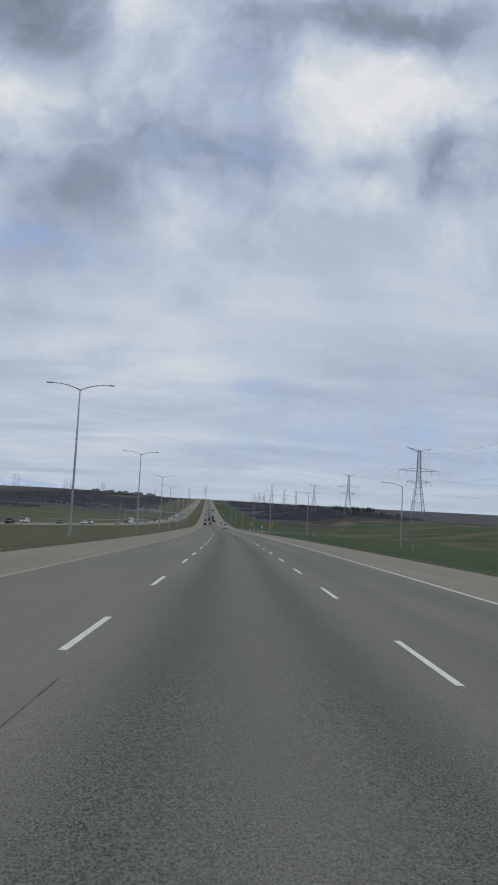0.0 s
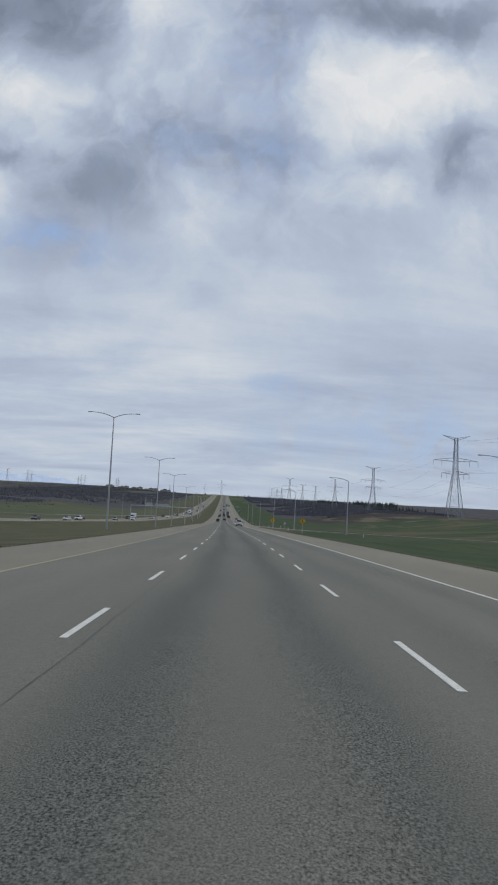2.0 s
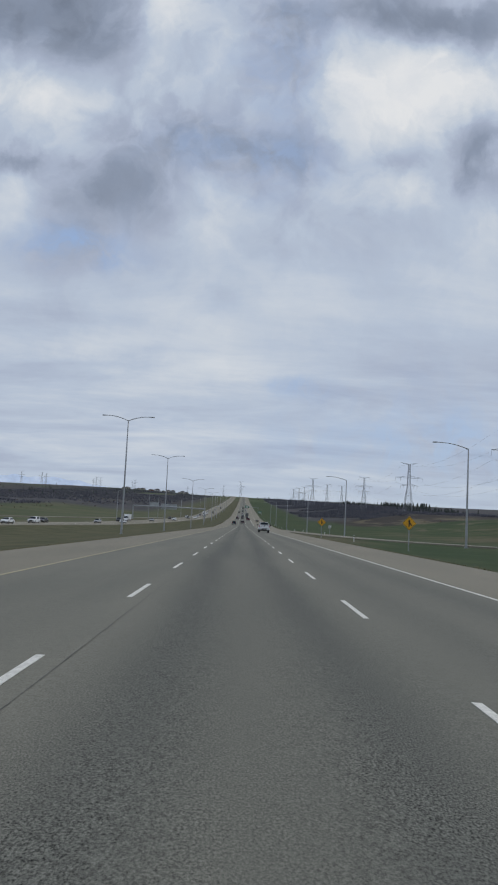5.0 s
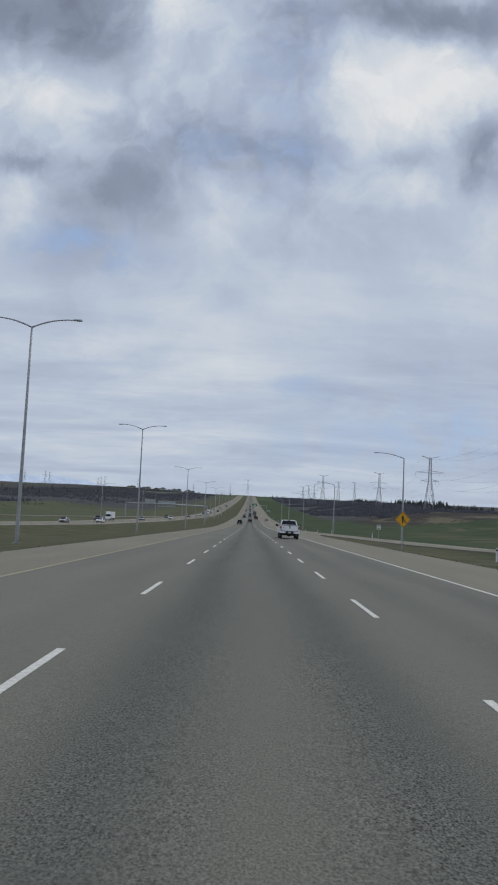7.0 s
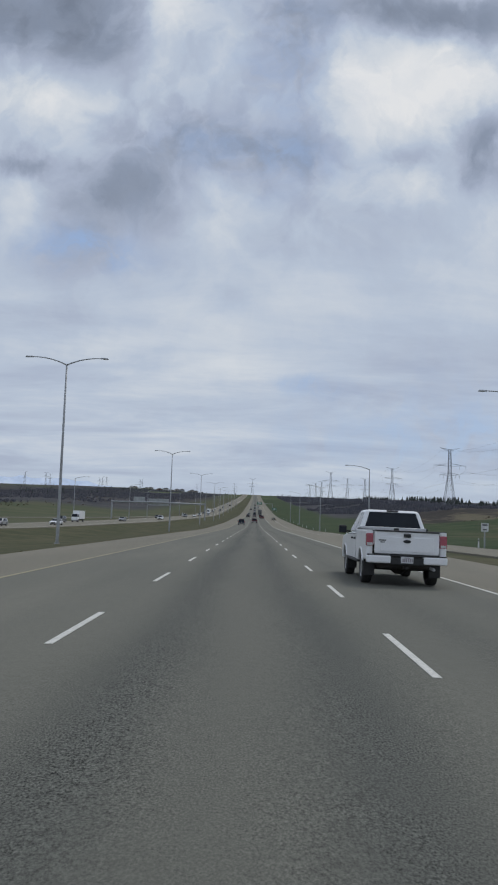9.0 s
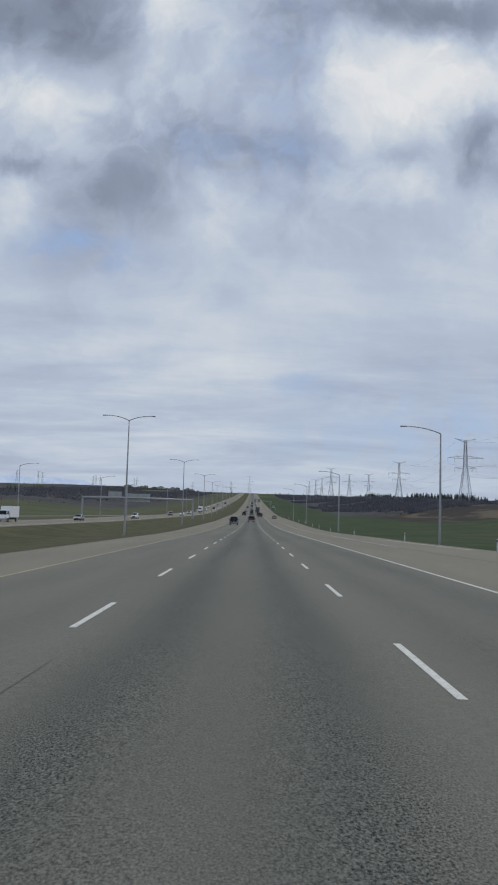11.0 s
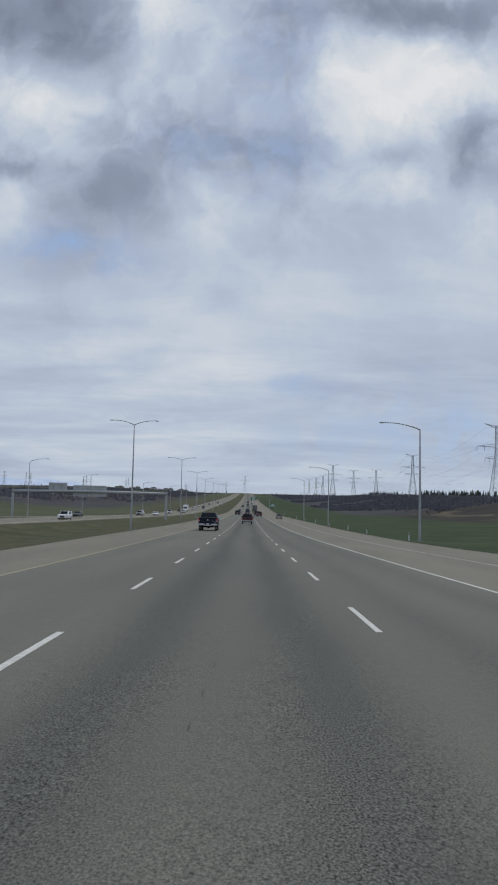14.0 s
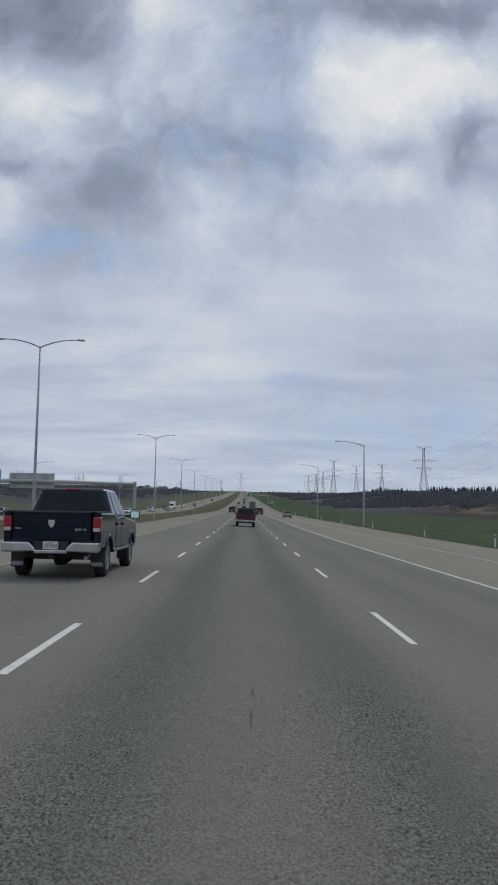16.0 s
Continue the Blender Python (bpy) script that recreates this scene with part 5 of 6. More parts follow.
COMING = ((196, -3.7, "suv", P_SILVER, "silver sport utility vehicle"), (238, 0.0, "saloon", P_WHITE, "white saloon car"), (262, 3.7, "suv", P_BLACK, "black sport utility vehicle"),
          (300, -3.7, "minivan", P_WHITE, "white minivan"), (331, 0.0, "saloon", P_GREY, "grey saloon car"), (352, 3.7, "saloon", P_WHITE, "white saloon car"),
          (380, 0.0, "suv", P_WHITE, "white sport utility vehicle"), (398, -3.7, "saloon", P_BLACK, "black saloon car"), (446, 0.0, "hatchback", P_SILVER, "silver hatchback"),
          (470, 3.7, "saloon", P_WHITE, "white saloon car"), (498, -3.7, "suv", P_GREY, "grey sport utility vehicle"), (552, 0.0, "saloon", P_SILVER, "silver saloon car"),
          (610, 3.7, "suv", P_WHITE, "white sport utility vehicle"), (652, -3.7, "saloon", P_BLACK, "black saloon car"), (728, 0.0, "suv", P_SILVER, "silver sport utility vehicle"),
          (742, 3.7, "saloon", P_WHITE, "white saloon car"), (758, -3.7, "suv", P_WHITE, "white sport utility vehicle"), (822, 0.0, "suv", P_WHITE, "white sport utility vehicle"),
          (850, 3.7, "saloon", P_SILVER, "silver saloon car"), (905, -3.7, "saloon", P_BLACK, "black saloon car"), (960, 0.0, "suv", P_WHITE, "white sport utility vehicle"),
          (1010, 3.7, "suv", P_GREY, "grey sport utility vehicle"), (1070, -3.7, "saloon", P_WHITE, "white saloon car"), (1160, 0.0, "saloon", P_SILVER, "silver saloon car"),
          (1260, 3.7, "suv", P_BLACK, "black sport utility vehicle"), (1380, -3.7, "suv", P_WHITE, "white sport utility vehicle"))
for s, lane, kind, body, label in COMING:
    car(oncoming(s, lane), kind, body, label + " coming the other way", "oncoming traffic")
box_truck(oncoming(905, 0.0), P_WHITE, "white box truck coming the other way", "oncoming traffic")
box_truck(oncoming(515, -3.7) @ Matrix.Scale(0.82, 4), P_WHITE, "white box truck coming the other way", "oncoming traffic")


# ---------------------------------------------------------------- street lamps
def lamp_head(parent, at):
    hd = part("lamp_head", loft(bmesh.new(), (0.16, -0.05, 0.75, -0.05), (0.10, 0.0, 0.65, 0.07), bevel=0.02), M_STEEL, parent, at=at)
    part("lens", boxed(-0.11, 0.11, 0.25, 0.65, -0.085, -0.052, bevel=0.012), M_LENS, hd)


def street_lamp(height, arms, reach, label, group):
    """A tapered pole with one or two arms that sweep out to flat heads, arms along x."""
    root = thing("street_lamp", Matrix(), label, "street lamp", group)
    neck = height - 0.75
    part("pole", tube(bmesh.new(), [(0, 0, -0.3), (0, 0, 0.5), (0, 0, neck * 0.5), (0, 0, neck)], [0.17, 0.165, 0.125, 0.085], 12), M_STEEL, root, smooth=True)
    part("base_flange", lathe(bmesh.new(), [(0.01, 0.06), (0.3, 0.06), (0.3, -0.25), (0.01, -0.25)], 14, "z"), M_STEEL, root)
    part("hand_hole_cover", boxed(-0.06, 0.06, -0.19, -0.15, 0.5, 0.8, bevel=0.01), M_STEEL, root)
    for side in arms:
        pts = []
        for k in range(9):
            t = k / 8
            pts.append((side * reach * t, 0, neck + 0.75 * (1 - (1 - t) ** 2.2)))
        part("arm", tube(bmesh.new(), pts, [0.07 - 0.025 * k / 8 for k in range(9)], 10), M_STEEL, root, smooth=True)
        lamp_head(root, Matrix.Translation((side * reach, 0, height)) @ Matrix.Rotation(-side * math.pi / 2, 4, "Z"))
    return root


def ground_pose(s, u, sink=0.0):
    p = at_road(s, u)
    return Matrix.Translation((p.x, p.y, land(s, u) - sink)) @ Matrix.Rotation(-heading(s), 4, "Z")


twin = street_lamp(18.4, (-1, 1), 3.4, "tall galvanised twin-arm street lamp in the grass median", "median street lamps")
spots = [(102.6, -18.9), (196.4, -19.0), (288.9, -18.7), (363.3, -19.0), (473, -19.2), (580.0, -19.3), (684, -19.4), (775, -20.5)]
spots += [(870 + 100 * k, -22) for k in range(5)]
twin.matrix_basis = ground_pose(*spots[0])
for s, u in spots[1:]:
    copy_thing(twin, ground_pose(s, u))
single = street_lamp(13.6, (-1,), 4.0, "galvanised single-arm street lamp on the grass verge", "verge street lamps")
spots = [(181, 39.0), (267, 29.0), (352, 23.6), (441, 21.8), (535.5, 19.9), (638, 19.2), (716, 18.6)]
single.matrix_basis = ground_pose(*spots[0])
for s, u in spots[1:]:
    copy_thing(single, ground_pose(s, u))
outer = street_lamp(15.2, (1,), 4.2, "galvanised single-arm street lamp beyond the oncoming carriageway", "outer street lamps")
outer.matrix_basis = ground_pose(560, -60)
for s, u in ((650, -55), (735, -58), (840, -50), (960, -48), (1080, -47), (1200, -46), (1330, -46)):
    copy_thing(outer, ground_pose(s, u))


# ---------------------------------------------------------------- power lines
def strut(bm, a, b, r):
    """A square bar."""
    a, b = Vector(a), Vector(b)
    d = (b - a).normalized()
    s = d.cross(Vector((0.3, 0.2, 1)) if abs(d.z) < 0.9 else Vector((1, 0.2, 0))).normalized() * r
    o = d.cross(s).normalized() * r
    v = [bm.verts.new(p + q) for p in (a, b) for q in (s + o, s - o, -s - o, -s + o)]
    for i in range(4):
        bm.faces.new((v[i], v[(i + 1) % 4], v[4 + (i + 1) % 4], v[4 + i]))


ARMS = ((26.5, 8.2), (34.2, 13.4), (48.5, 8.4))      # height and half length of the cross-arms


def pylon(bulk=0.10):
    """A lattice transmission tower, 49 m high; its arms lie along x."""
    root = thing("transmission_tower", Matrix(), "grey steel lattice transmission tower on the hillside", "transmission tower", "power line towers")

    def half(z):
        return 4.7 + (1.35 - 4.7) * min(z / 28.0, 1.0) if z < 28 else 1.35 - 0.45 * (z - 28) / 19.0

    levels = [0, 7.5, 13.8, 19.2, 23.8, 28, 31.5, 35, 38.5, 42, 45, 48.2]
    for sx in (-1, 1):
        for sy in (-1, 1):
            pts = [(sx * half(a), sy * half(a), a - (1.5 if a == 0 else 0)) for a in levels]
            part("leg", tube(bmesh.new(), pts, [bulk * (1.7 if a < 28 else 1.35) for a in levels], 4), M_LATTICE, root)
    bm = bmesh.new()
    for a, b in zip(levels, levels[1:]):
        for k in range(4):
            c0, c1 = ((-1, -1), (1, -1), (1, 1), (-1, 1))[k], ((1, -1), (1, 1), (-1, 1), (-1, -1))[k]
            p = lambda c, z: (c[0] * half(z), c[1] * half(z), z)
            strut(bm, p(c0, a), p(c1, b), bulk * 0.55)
            strut(bm, p(c1, a), p(c0, b), bulk * 0.55)
            strut(bm, p(c0, b), p(c1, b), bulk * 0.55)
    tagged(part("bracing", bm, M_LATTICE, root), kind="stuff")
    for z, reach in ARMS:
        bm = bmesh.new()
        up = 3.0 if z > 45 else -0.2
        for side in (-1, 1):
            h = half(z)
            tip = (side * reach, 0, z + (1.2 if z > 45 else 0.6))
            for sy in (-1, 1):
                strut(bm, (side * h, sy * h, z - 1.6 if z > 45 else z), tip, bulk * 0.75)
                strut(bm, (side * h * 0.6, sy * h, z - 0.4 if z > 45 else z + 2.2), tip, bulk * 0.6)
                for k in (0.3, 0.6):
                    x = side * (h + (reach - h) * k)
                    strut(bm, (x, sy * h * (1 - k), z + 0.6 * k), (x + side * 0.6, sy * h * (1 - k) * 0.8, z + 2.4 - 1.8 * k if z < 45 else z), bulk * 0.4)
        tagged(part("cross_arm", bm, M_LATTICE, root), kind="stuff")
    for z, reach in ARMS[:2]:
        for side in (-1, 1):
            for f in (1.0, 0.62):
                part("insulator", tube(bmesh.new(), [(side * reach * f, 0, z + 0.3), (side * reach * f, 0, z - 2.6)], [0.10, 0.10], 6), M_LATTICE, root)
    return root


# along, across, and height of the top over the highway at the start
LINE_A = ((300, 158, 58.0), (657, 163, 67.5), (987, 163, 67.0), (1204, 150, 65.0), (1364, 141, 61.6), (1515, 135, 69.9), (1677, 110, 71.7), (1715, 103, 71.0), (1751, 95, 70.4))
first = pylon()


def tower_scale(s, u, top):
    return (top - land(s, u)) / 49.7


def tower_pose(s, u, k):
    return Matrix.Translation((u, s, land(s, u) - 0.4)) @ Matrix.Scale(k, 4)


LINE_A = [(s, u, tower_scale(s, u, top)) for s, u, top in LINE_A]
first.matrix_basis = tower_pose(*LINE_A[0])
for row in LINE_A[1:] + [(1687, 125.6, tower_scale(1687, 125.6, 88.0))]:
    copy_thing(first, tower_pose(*row))
# towers on the skyline ahead and to the left
for row in ((2850, -10, 1.0), (3060, -70, 0.7), (3180, -400, 0.62), (3230, -550, 0.66), (3200, -395, 0.68), (3240, -527, 0.73), (3210, -720, 0.8), (3260, -545, 0.75),
            (3230, -740, 0.88), (3220, -925, 0.95), (3250, -820, 0.92), (2850, -180, 0.55)):
    copy_thing(first, tower_pose(*row))


def wires(line):
    """Sagging conductors from tower to tower, one object a span."""
    for (s0, u0, k0), (s1, u1, k1) in zip(line, line[1:]):
        w = thing("power_line", Matrix(), "dark sagging wires between two transmission towers", "power line", "power lines")
        for z, reach in ARMS:
            for side in (-1, 1):
                drop = 2.8 if z < 45 else -1
                a = Vector((u0 + side * reach * k0, s0, land(s0, u0) + (z - drop) * k0))
                b = Vector((u1 + side * reach * k1, s1, land(s1, u1) + (z - drop) * k1))
                pts = [a.lerp(b, k / 14) - Vector((0, 0, 9.0 * 4 * (k / 14) * (1 - k / 14))) for k in range(15)]
                part("wire", tube(bmesh.new(), pts, 0.035, 4, cap=False), M_WIRE, w)


wires(LINE_A)


# ---------------------------------------------------------------- signs and markers
def post(parent, x, y, z0, z1, r=0.04):
    return part("post", boxed(x - r, x + r, y - r, y + r, z0, z1, bevel=0.006), M_STEEL, parent)


def merge_sign(at):
    """A yellow diamond with a black border and a joining-lanes arrow."""
    root = thing("warning_sign", at, "yellow diamond merge warning sign on a steel post", "road sign", "warning signs")
    post(root, 0, 0.04, -0.3, 2.85)
    bm = bmesh.new()
    box(bm, -0.46, 0.46, -0.012, 0.004, -0.46, 0.46, bevel=0.004)
    face = part("panel", bm, M_SIGN_YELLOW, root, at=pose(0, -0.01, 2.52, 0, 45, 0))
    bm = bmesh.new()
    for a, b, c, d in ((-0.43, 0.43, 0.40, 0.425), (-0.43, 0.43, -0.425, -0.40), (-0.425, -0.40, -0.40, 0.40), (0.40, 0.425, -0.40, 0.40)):
        box(bm, a, b, -0.016, -0.012, c, d)
    part("border", bm, M_BLACK_INK, face)
    bm = bmesh.new()
    box(bm, -0.075, 0.035, -0.018, -0.013, -0.32, 0.16)
    quad_solid(bm, [(0.02, -0.013, -0.02), (0.21, -0.013, -0.26), (0.27, -0.013, -0.19), (0.02, -0.013, 0.12)], 0.005)
    v = [bm.verts.new(p) for p in ((-0.15, -0.018, 0.13), (0.11, -0.018, 0.13), (-0.02, -0.018, 0.36))]
    bm.faces.new(v)
    part("arrow", bm, M_BLACK_INK, face, at=pose(0, 0, 0, 0, -45, 0))
    return root


merge_sign(ground_pose(290, 12.4))
merge_sign(ground_pose(235, 15.2))


def info_sign(at, wd, ht, clear, mat, label, posts):
    root = thing("road_sign", at, label, "road sign")
    for x in posts:
        post(root, x, 0.05, -0.4, clear + ht - 0.1, 0.05 if len(posts) < 2 else 0.10)
    panel = part("panel", boxed(-wd / 2, wd / 2, -0.02, 0.01, clear, clear + ht, bevel=0.006), mat, root)
    dark = mat is M_SIGN_WHITE
    rows = 2 if ht < 1.5 else 3
    for k in range(rows):
        z = clear + ht * (0.22 + 0.56 * k / max(rows - 1, 1))
        w = wd * (0.28, 0.36, 0.22)[k % 3]
        part("lettering_bar", boxed(-w, w, -0.026, -0.019, z - ht * 0.07, z + ht * 0.07), M_BLACK_INK if dark else M_SIGN_WHITE, panel)
    return root


info_sign(ground_pose(356, 20.6), 0.65, 0.75, 1.5, M_SIGN_WHITE, "small white regulatory sign on a single post", (0,))
info_sign(ground_pose(1050, 18), 4.2, 2.3, 1.6, M_SIGN_GREEN, "large green guide sign on two steel posts", (-1.9, 1.9))
info_sign(ground_pose(311, -82), 2.1, 2.1, 2.2, M_SIGN_WHITE, "large white square sign beyond the oncoming carriageway", (-0.35, 0.35))


def overhead_sign(s):
    """A guide sign on a two-legged frame over the carriageway."""
    root = thing("overhead_sign", on_road(s, 0), "green guide sign on a steel frame over the carriageway", "road sign")
    part("column", boxed(16.8, 17.2, -0.2, 0.2, -1.0, 7.2, bevel=0.03), M_STEEL, root)
    part("beam", tube(bmesh.new(), [(2.4, 0, 6.6), (17.0, 0, 6.5)], 0.16, 10), M_STEEL, root)
    sign = part("panel", boxed(2.0, 6.6, -0.5, -0.42, 5.2, 7.8, bevel=0.02), M_SIGN_GREEN, root)
    for z, w in ((7.2, 1.7), (6.4, 1.2), (5.7, 1.5)):
        part("lettering_bar", boxed(4.3 - w, 4.3 + w, -0.52, -0.50, z - 0.2, z + 0.2), M_SIGN_WHITE, sign)


overhead_sign(1100.0)


def marker(at):
    root = thing("delineator_post", at, "white plastic marker post at the pavement edge", "marker post", "marker posts")
    part("stem", boxed(-0.06, 0.06, -0.02, 0.02, -0.3, 0.88, bevel=0.012), M_SIGN_WHITE, root)
    part("band", boxed(-0.062, 0.062, -0.024, -0.016, 0.68, 0.80, bevel=0.003), M_BLACK_INK, root)
    return root


mk = marker(ground_pose(222.5, 25.6))
for s, u in ((158, 36.0), (274, 15.4), (352, 19.0), (405, 17.9), (440, 17.6), (487, 17.6), (530, 17.6), (562, 17.6), (585, 17.6), (618, 17.6), (655, 17.6), (695, 17.6), (740, 17.6), (790, 17.6), (845, 17.6)):
    copy_thing(mk, ground_pose(s, u))


def gantry(s):
    """A round-tube sign bridge over the oncoming carriageway, with the bare back of its sign."""
    x0, x1 = -23.8, -68.7
    z0 = land(s, x0)
    root = thing("sign_gantry", Matrix.Translation((0, s, 0)), "grey steel sign gantry over the oncoming carriageway, sign seen from behind", "sign gantry")
    top = 9.4
    for x in (x0, x1):
        part("column", boxed(x - 0.32, x + 0.32, -0.28, 0.28, land(s, x) - 0.3, top + 0.3, bevel=0.05), M_STEEL, root)
    part("beam", tube(bmesh.new(), [(x0 + 0.3, 0, top - 0.3), ((x0 + x1) / 2, 0, top), (x1 - 0.3, 0, top - 0.3)], 0.42, 14), M_STEEL, root, smooth=True)
    for x in (-38.0, -54.0):
        part("flange", lathe(bmesh.new(), [(0.01, -0.06), (0.52, -0.06), (0.52, 0.06), (0.01, 0.06)], 14), M_STEEL, root, at=Matrix.Translation((x, 0, top - 0.1)))
    for left, right, foot, head in ((-51.2, -41.4, -1.5, 1.75), (-58.4, -53.0, 0.1, 2.4)):
        sign = part("sign_panel", boxed(left, right, 0.45, 0.52, top + foot, top + head, bevel=0.01), M_SIGN_BACK, root, "bare aluminium back of a wide sign")
        for k in range(int((right - left) / 1.17)):
            x = left + 0.4 + k * 1.17
            part("stiffener", boxed(x, x + 0.09, 0.38, 0.45, top + foot + 0.05, top + head - 0.05), M_STEEL, sign)
    for x in (-57.0, -54.2, -50.1, -46.7, -43.3):
        part("bracket", boxed(x - 0.06, x + 0.06, 0.1, 0.4, top - 1.2, top + 1.6), M_STEEL, root)
    return root


gantry(685.0)


# ---------------------------------------------------------------- hills: woods, scrub, houses, mountains
# spruce and scrub colours are lightened, scrub also blued, to paint in distance haze
M_CONIFER = material("spruce_needles", (0.034, 0.044, 0.040), (0.060, 0.068, 0.056), 0.4, 0.95, fine=(3, 0.4), world_space=True)
M_SCRUB_HAZED = material("hazed_leafless_twigs", (0.112, 0.116, 0.138), (0.165, 0.162, 0.176), 0.05, 0.95, fine=(1.2, 0.4), world_space=True)
M_BUSH = material("dry_willow_twigs", (0.180, 0.148, 0.100), (0.120, 0.100, 0.072), 0.06, 0.95, fine=(1.4, 0.4), world_space=True)
rng = random.Random(7)


def far_stuff(name, mat, label, category, verts, faces):
    me = bpy.data.meshes.new(name)
    me.from_pydata(verts, [], faces)
    me.materials.append(mat)
    return tagged(new(name, me), label, category, kind="stuff")


def spruce(V, F, x, y, z, h):
    r = h * rng.uniform(0.16, 0.24)
    tiers, n = 6, 6
    for k in range(tiers):
        z0, z1 = z + h * (0.06 + 0.155 * k), z + h * min(0.36 + 0.15 * k, 1.0)
        rr = r * (1 - k / tiers) * rng.uniform(0.8, 1.2) + 0.15
        b = len(V)
        V.append((x + rng.uniform(-.1, .1), y, z1))
        for j in range(n):
            a = 2 * math.pi * (j + rng.random() * 0.6) / n
            q = rr * rng.uniform(0.6, 1.25)
            V.append((x + q * math.cos(a), y + q * math.sin(a), z0 - rng.uniform(0, 0.06) * h))
        for j in range(n):
            F.append((b, b + 1 + j, b + 1 + (j + 1) % n))


def twiggy(V, F, x, y, z, h, n):
    """A leafless thicket: thin upright blades of twigs with an uneven top."""
    for k in range(n):
        a = rng.uniform(0, 2 * math.pi)
        q = h * rng.uniform(0.0, 0.8)
        cx, cy = x + q * math.cos(a), y + q * math.sin(a)
        hh = h * rng.uniform(0.35, 0.95)
        w = h * rng.uniform(0.08, 0.22)
        t = rng.uniform(0, math.pi)
        dx, dy = w * math.cos(t), w * math.sin(t)
        b = len(V)
        V += [(cx - dx * 0.4, cy - dy * 0.4, z - 0.1 * h), (cx + dx * 0.4, cy + dy * 0.4, z - 0.1 * h), (cx + dx, cy + dy, z + hh * 0.6),
              (cx + dx * rng.uniform(-.5, .6), cy, z + hh), (cx - dx, cy - dy, z + hh * 0.65)]
        F.append((b, b + 1, b + 2, b + 3, b + 4))


def clump(s, u, f):
    return noise.noise((u * f, s * f, 2.0))


V, F = [], []
for k in range(1000):
    s, u = rng.uniform(950, 2700), rng.uniform(165, 240)
    if clump(s, u, 0.008) > 0.22 or rng.random() < 0.04:
        spruce(V, F, u, s, land(s, u), rng.uniform(3.5, 7.0))
for s0, s1, u0, u1, n in ((1600, 1750, 180, 222, 70), (1420, 1580, 225, 295, 100)):
    for k in range(n):
        s, u = rng.uniform(s0, s1), rng.uniform(u0, u1)
        spruce(V, F, u, s, land(s, u), rng.uniform(6.0, 10.0))
for k in range(150):
    s, u = rng.uniform(1300, 3400), rng.uniform(-700, -240)
    spruce(V, F, u, s, land(s, u), rng.uniform(4, 7))
for k in range(120):
    s, u = rng.uniform(2700, 3050), rng.choice((-1, 1)) * rng.uniform(45, 420)
    spruce(V, F, u, s, land(s, u), rng.uniform(4, 7))
far_stuff("spruce_wood", M_CONIFER, "dark spruce trees along the hill crest", "trees", V, F)
V, F = [], []
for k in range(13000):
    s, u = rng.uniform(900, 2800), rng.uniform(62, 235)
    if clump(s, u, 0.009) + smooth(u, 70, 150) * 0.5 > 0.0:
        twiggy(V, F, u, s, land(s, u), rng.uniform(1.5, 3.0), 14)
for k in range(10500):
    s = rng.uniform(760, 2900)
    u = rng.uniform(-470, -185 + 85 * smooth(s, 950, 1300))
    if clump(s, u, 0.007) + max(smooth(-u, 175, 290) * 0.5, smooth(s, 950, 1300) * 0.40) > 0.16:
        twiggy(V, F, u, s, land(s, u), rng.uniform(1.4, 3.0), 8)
far_stuff("leafless_scrub", M_SCRUB_HAZED, "leafless scrub woods on the hillsides, colour lightened and blued for haze", "scrub", V, F)
V, F = [], []
for k in range(1500):
    s = rng.uniform(640, 1500)
    u = rng.choice((rng.uniform(92, 145), rng.uniform(92, 145), rng.uniform(-260, -150)))
    if clump(s, u, 0.014) > 0.15:
        twiggy(V, F, u, s, land(s, u), rng.uniform(0.6, 1.3), 9)
far_stuff("willow_bushes", M_BUSH, "tan dry willow bushes in the fields", "bushes", V, F)

WALLS = [material("house_siding_" + n, c, tuple(v * 0.85 for v in c), 0.6, 0.8) for n, c in (("pale", (0.62, 0.60, 0.57)), ("tan", (0.42, 0.39, 0.35)), ("grey", (0.34, 0.35, 0.36)), ("red", (0.30, 0.06, 0.05)))]
M_ROOF = material("grey_shingles", (0.14, 0.135, 0.135), (0.19, 0.185, 0.18), 1.0, 0.9)


def house(at, wd, dp, ht, wall, label):
    root = thing("house", at, label, "house", "houses on the skyline")
    part("wall", boxed(-wd / 2, wd / 2, -dp / 2, dp / 2, -2, ht), wall, root)
    o = [(-wd / 2 - 0.5, ht), (wd / 2 + 0.5, ht), (0, ht + wd * 0.2)]
    bm = bmesh.new()
    slab(bm, o, -dp / 2 - 0.4, dp / 2 + 0.4)
    for v in bm.verts:
        v.co = Vector((v.co.y, v.co.x, v.co.z))
    bmesh.ops.recalc_face_normals(bm, faces=bm.faces[:])
    part("roof", bm, M_ROOF, root)
    for x in (-0.25, 0.22):
        for z in ((1.2, 2.4), (3.8, 5.0)):
            if z[1] < ht:
                part("window", boxed(x * wd - 0.8, x * wd + 0.8, -dp / 2 - 0.03, -dp / 2 + 0.05, z[0], z[1]), M_GLASS, root)
    return root


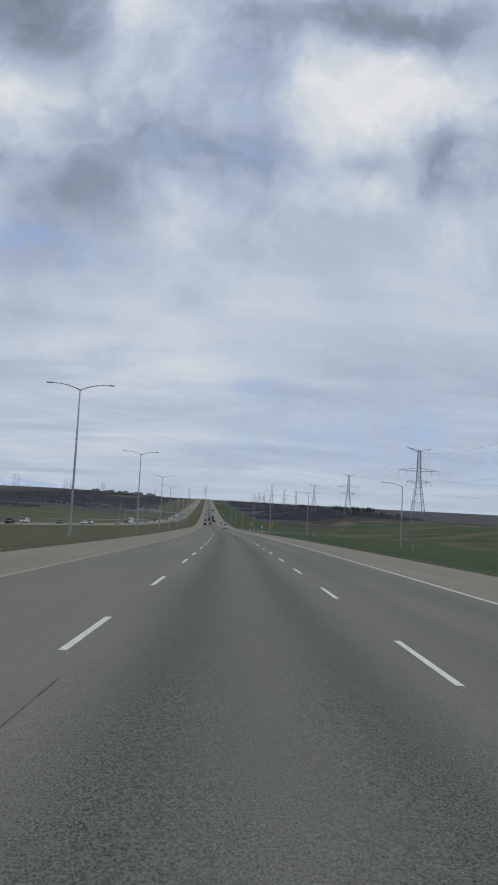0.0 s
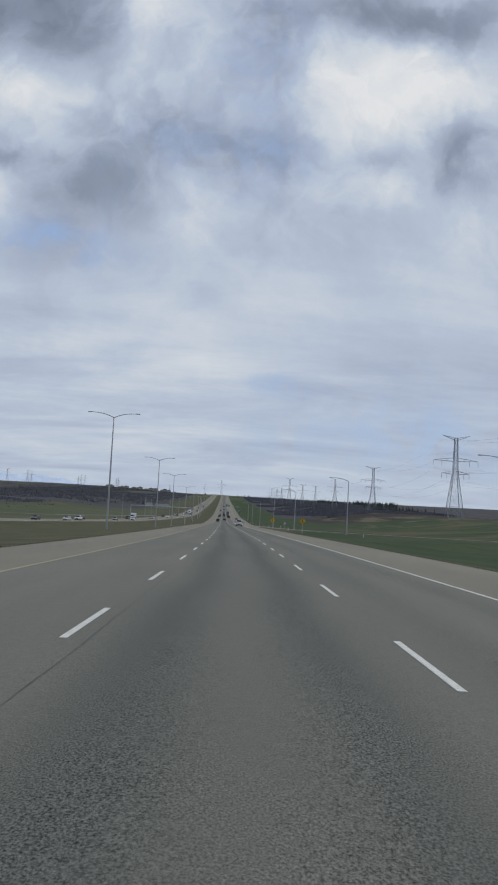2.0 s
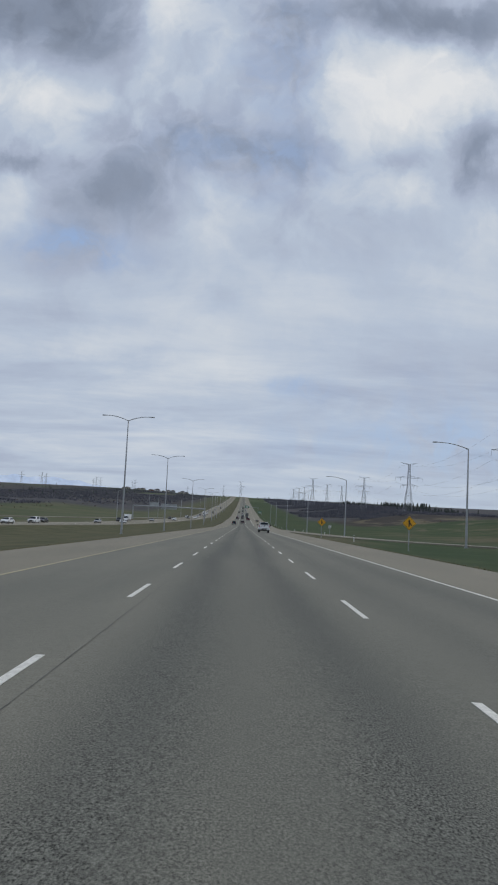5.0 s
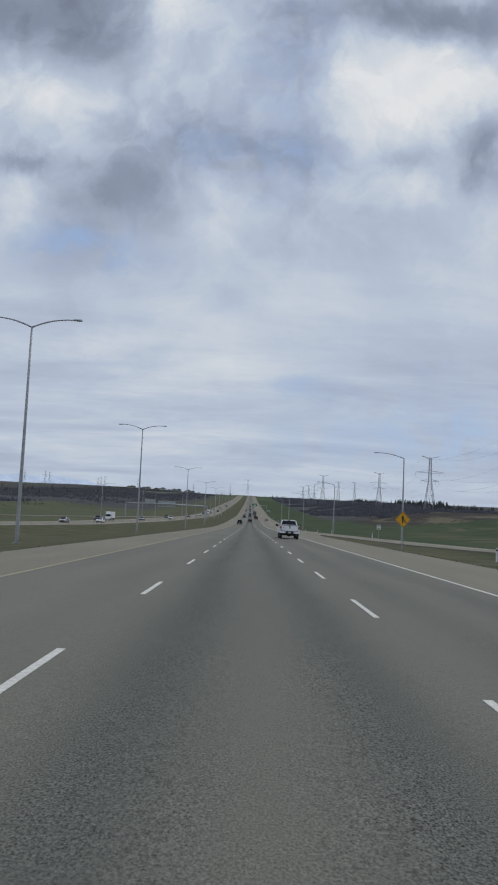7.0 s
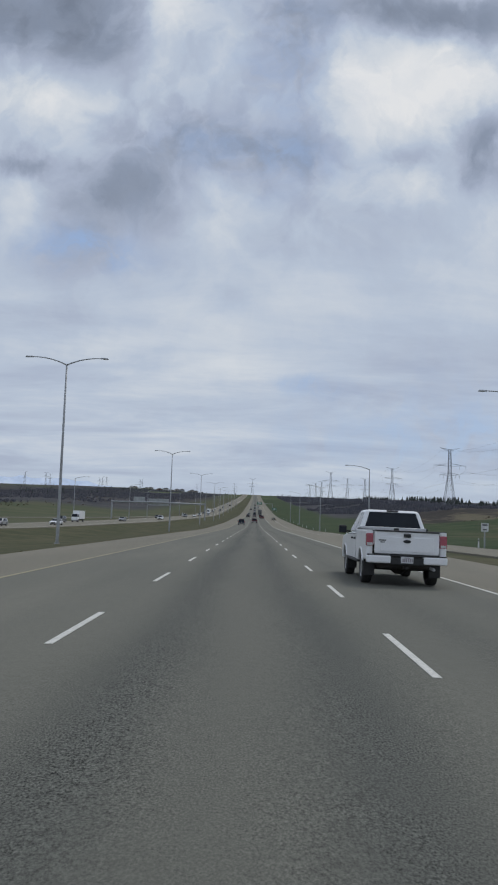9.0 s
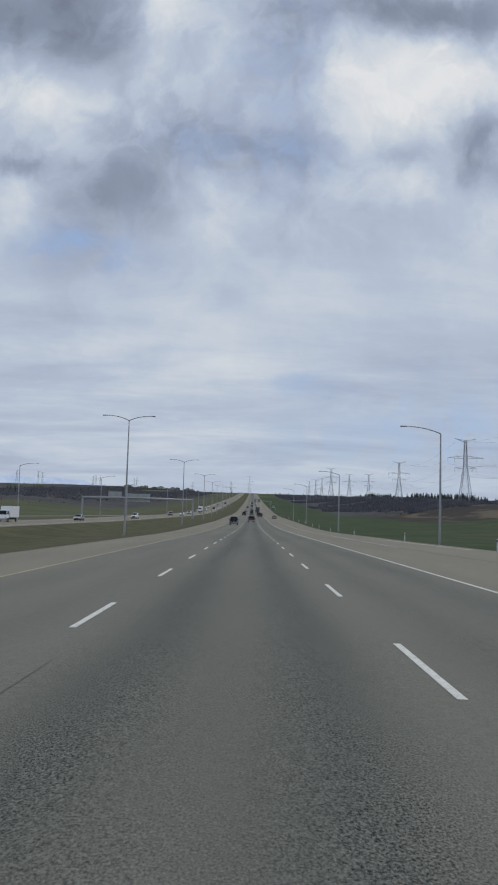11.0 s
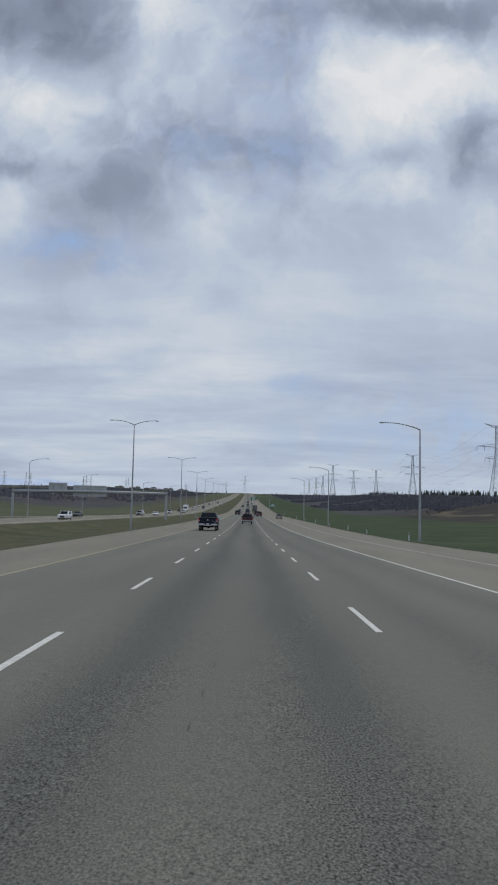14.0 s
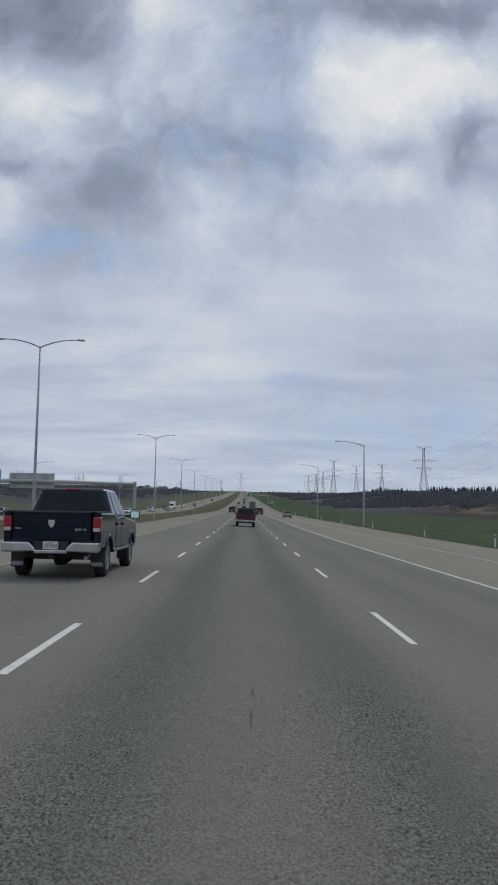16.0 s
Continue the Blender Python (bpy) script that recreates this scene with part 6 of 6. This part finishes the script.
M_TUFT = material("verge_grass", (0.150, 0.152, 0.075), (0.230, 0.200, 0.118), 0.7, 0.95, fine=(6, 0.3), world_space=True)
V, F = [], []
for k in range(15000):
    s = rng.uniform(2, 640)
    if rng.random() < 0.5:
        u = -10.05 - abs(rng.gauss(0, 0.45))
    else:
        u = right_edge(s) + 0.05 + abs(rng.gauss(0, 0.45))
        if 285 < s < 440:
            u = ramp_u(s) + 3.9 + abs(rng.gauss(0, 0.45))
    p = at_road(s, u)
    twiggy(V, F, p.x, p.y, land(s, u) + 0.02, rng.uniform(0.06, 0.15), 2)
far_stuff("verge_grass", M_TUFT, "ragged dry grass tufts along the pavement edges", "grass", V, F)

NAMES = ("pale", "tan", "grey", "dark red")
for k in range(14):
    s = 3250 + (k % 3) * 55 + rng.uniform(-15, 15)
    u = -205 - 18 * k - rng.uniform(0, 9)
    i = 3 if k == 8 else rng.choice((0, 1, 2, 2, 1))
    house(Matrix.Translation((u, s, land(s, u))) @ Matrix.Rotation(rng.uniform(-0.5, 0.5), 4, "Z") @ Matrix.Scale(rng.uniform(1.15, 1.6), 4), rng.uniform(8, 14), rng.uniform(7, 10), rng.uniform(3.2, 5.2), WALLS[i],
          NAMES[i] + " two-storey house on the hill crest")

# the snowy range beyond the hills: haze painted into its colour, made to glow
M_RANGE = material("haze_painted_mountain", (0.345, 0.415, 0.535), (0.425, 0.485, 0.585), 0.012, 1.0, fine=(0.05, 0.06), world_space=True, stretch=(1, 1, 1.6))
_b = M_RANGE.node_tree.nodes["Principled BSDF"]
# the painted haze colour also glows, so the backlit slope stays pale
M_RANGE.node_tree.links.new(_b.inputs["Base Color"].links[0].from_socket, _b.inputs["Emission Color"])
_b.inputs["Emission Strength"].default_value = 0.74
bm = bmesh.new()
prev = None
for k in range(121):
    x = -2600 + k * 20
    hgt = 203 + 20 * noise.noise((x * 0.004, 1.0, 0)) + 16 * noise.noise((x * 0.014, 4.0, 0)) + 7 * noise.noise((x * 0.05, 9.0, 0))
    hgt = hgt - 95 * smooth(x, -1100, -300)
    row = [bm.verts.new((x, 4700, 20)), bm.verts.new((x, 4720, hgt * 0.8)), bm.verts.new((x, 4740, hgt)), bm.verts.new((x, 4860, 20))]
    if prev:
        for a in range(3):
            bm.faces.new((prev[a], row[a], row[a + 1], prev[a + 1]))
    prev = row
tagged(part("backdrop", bm, M_RANGE), "faint haze-coloured glowing backdrop of a snowy mountain range on the horizon", "mountains", kind="structure")
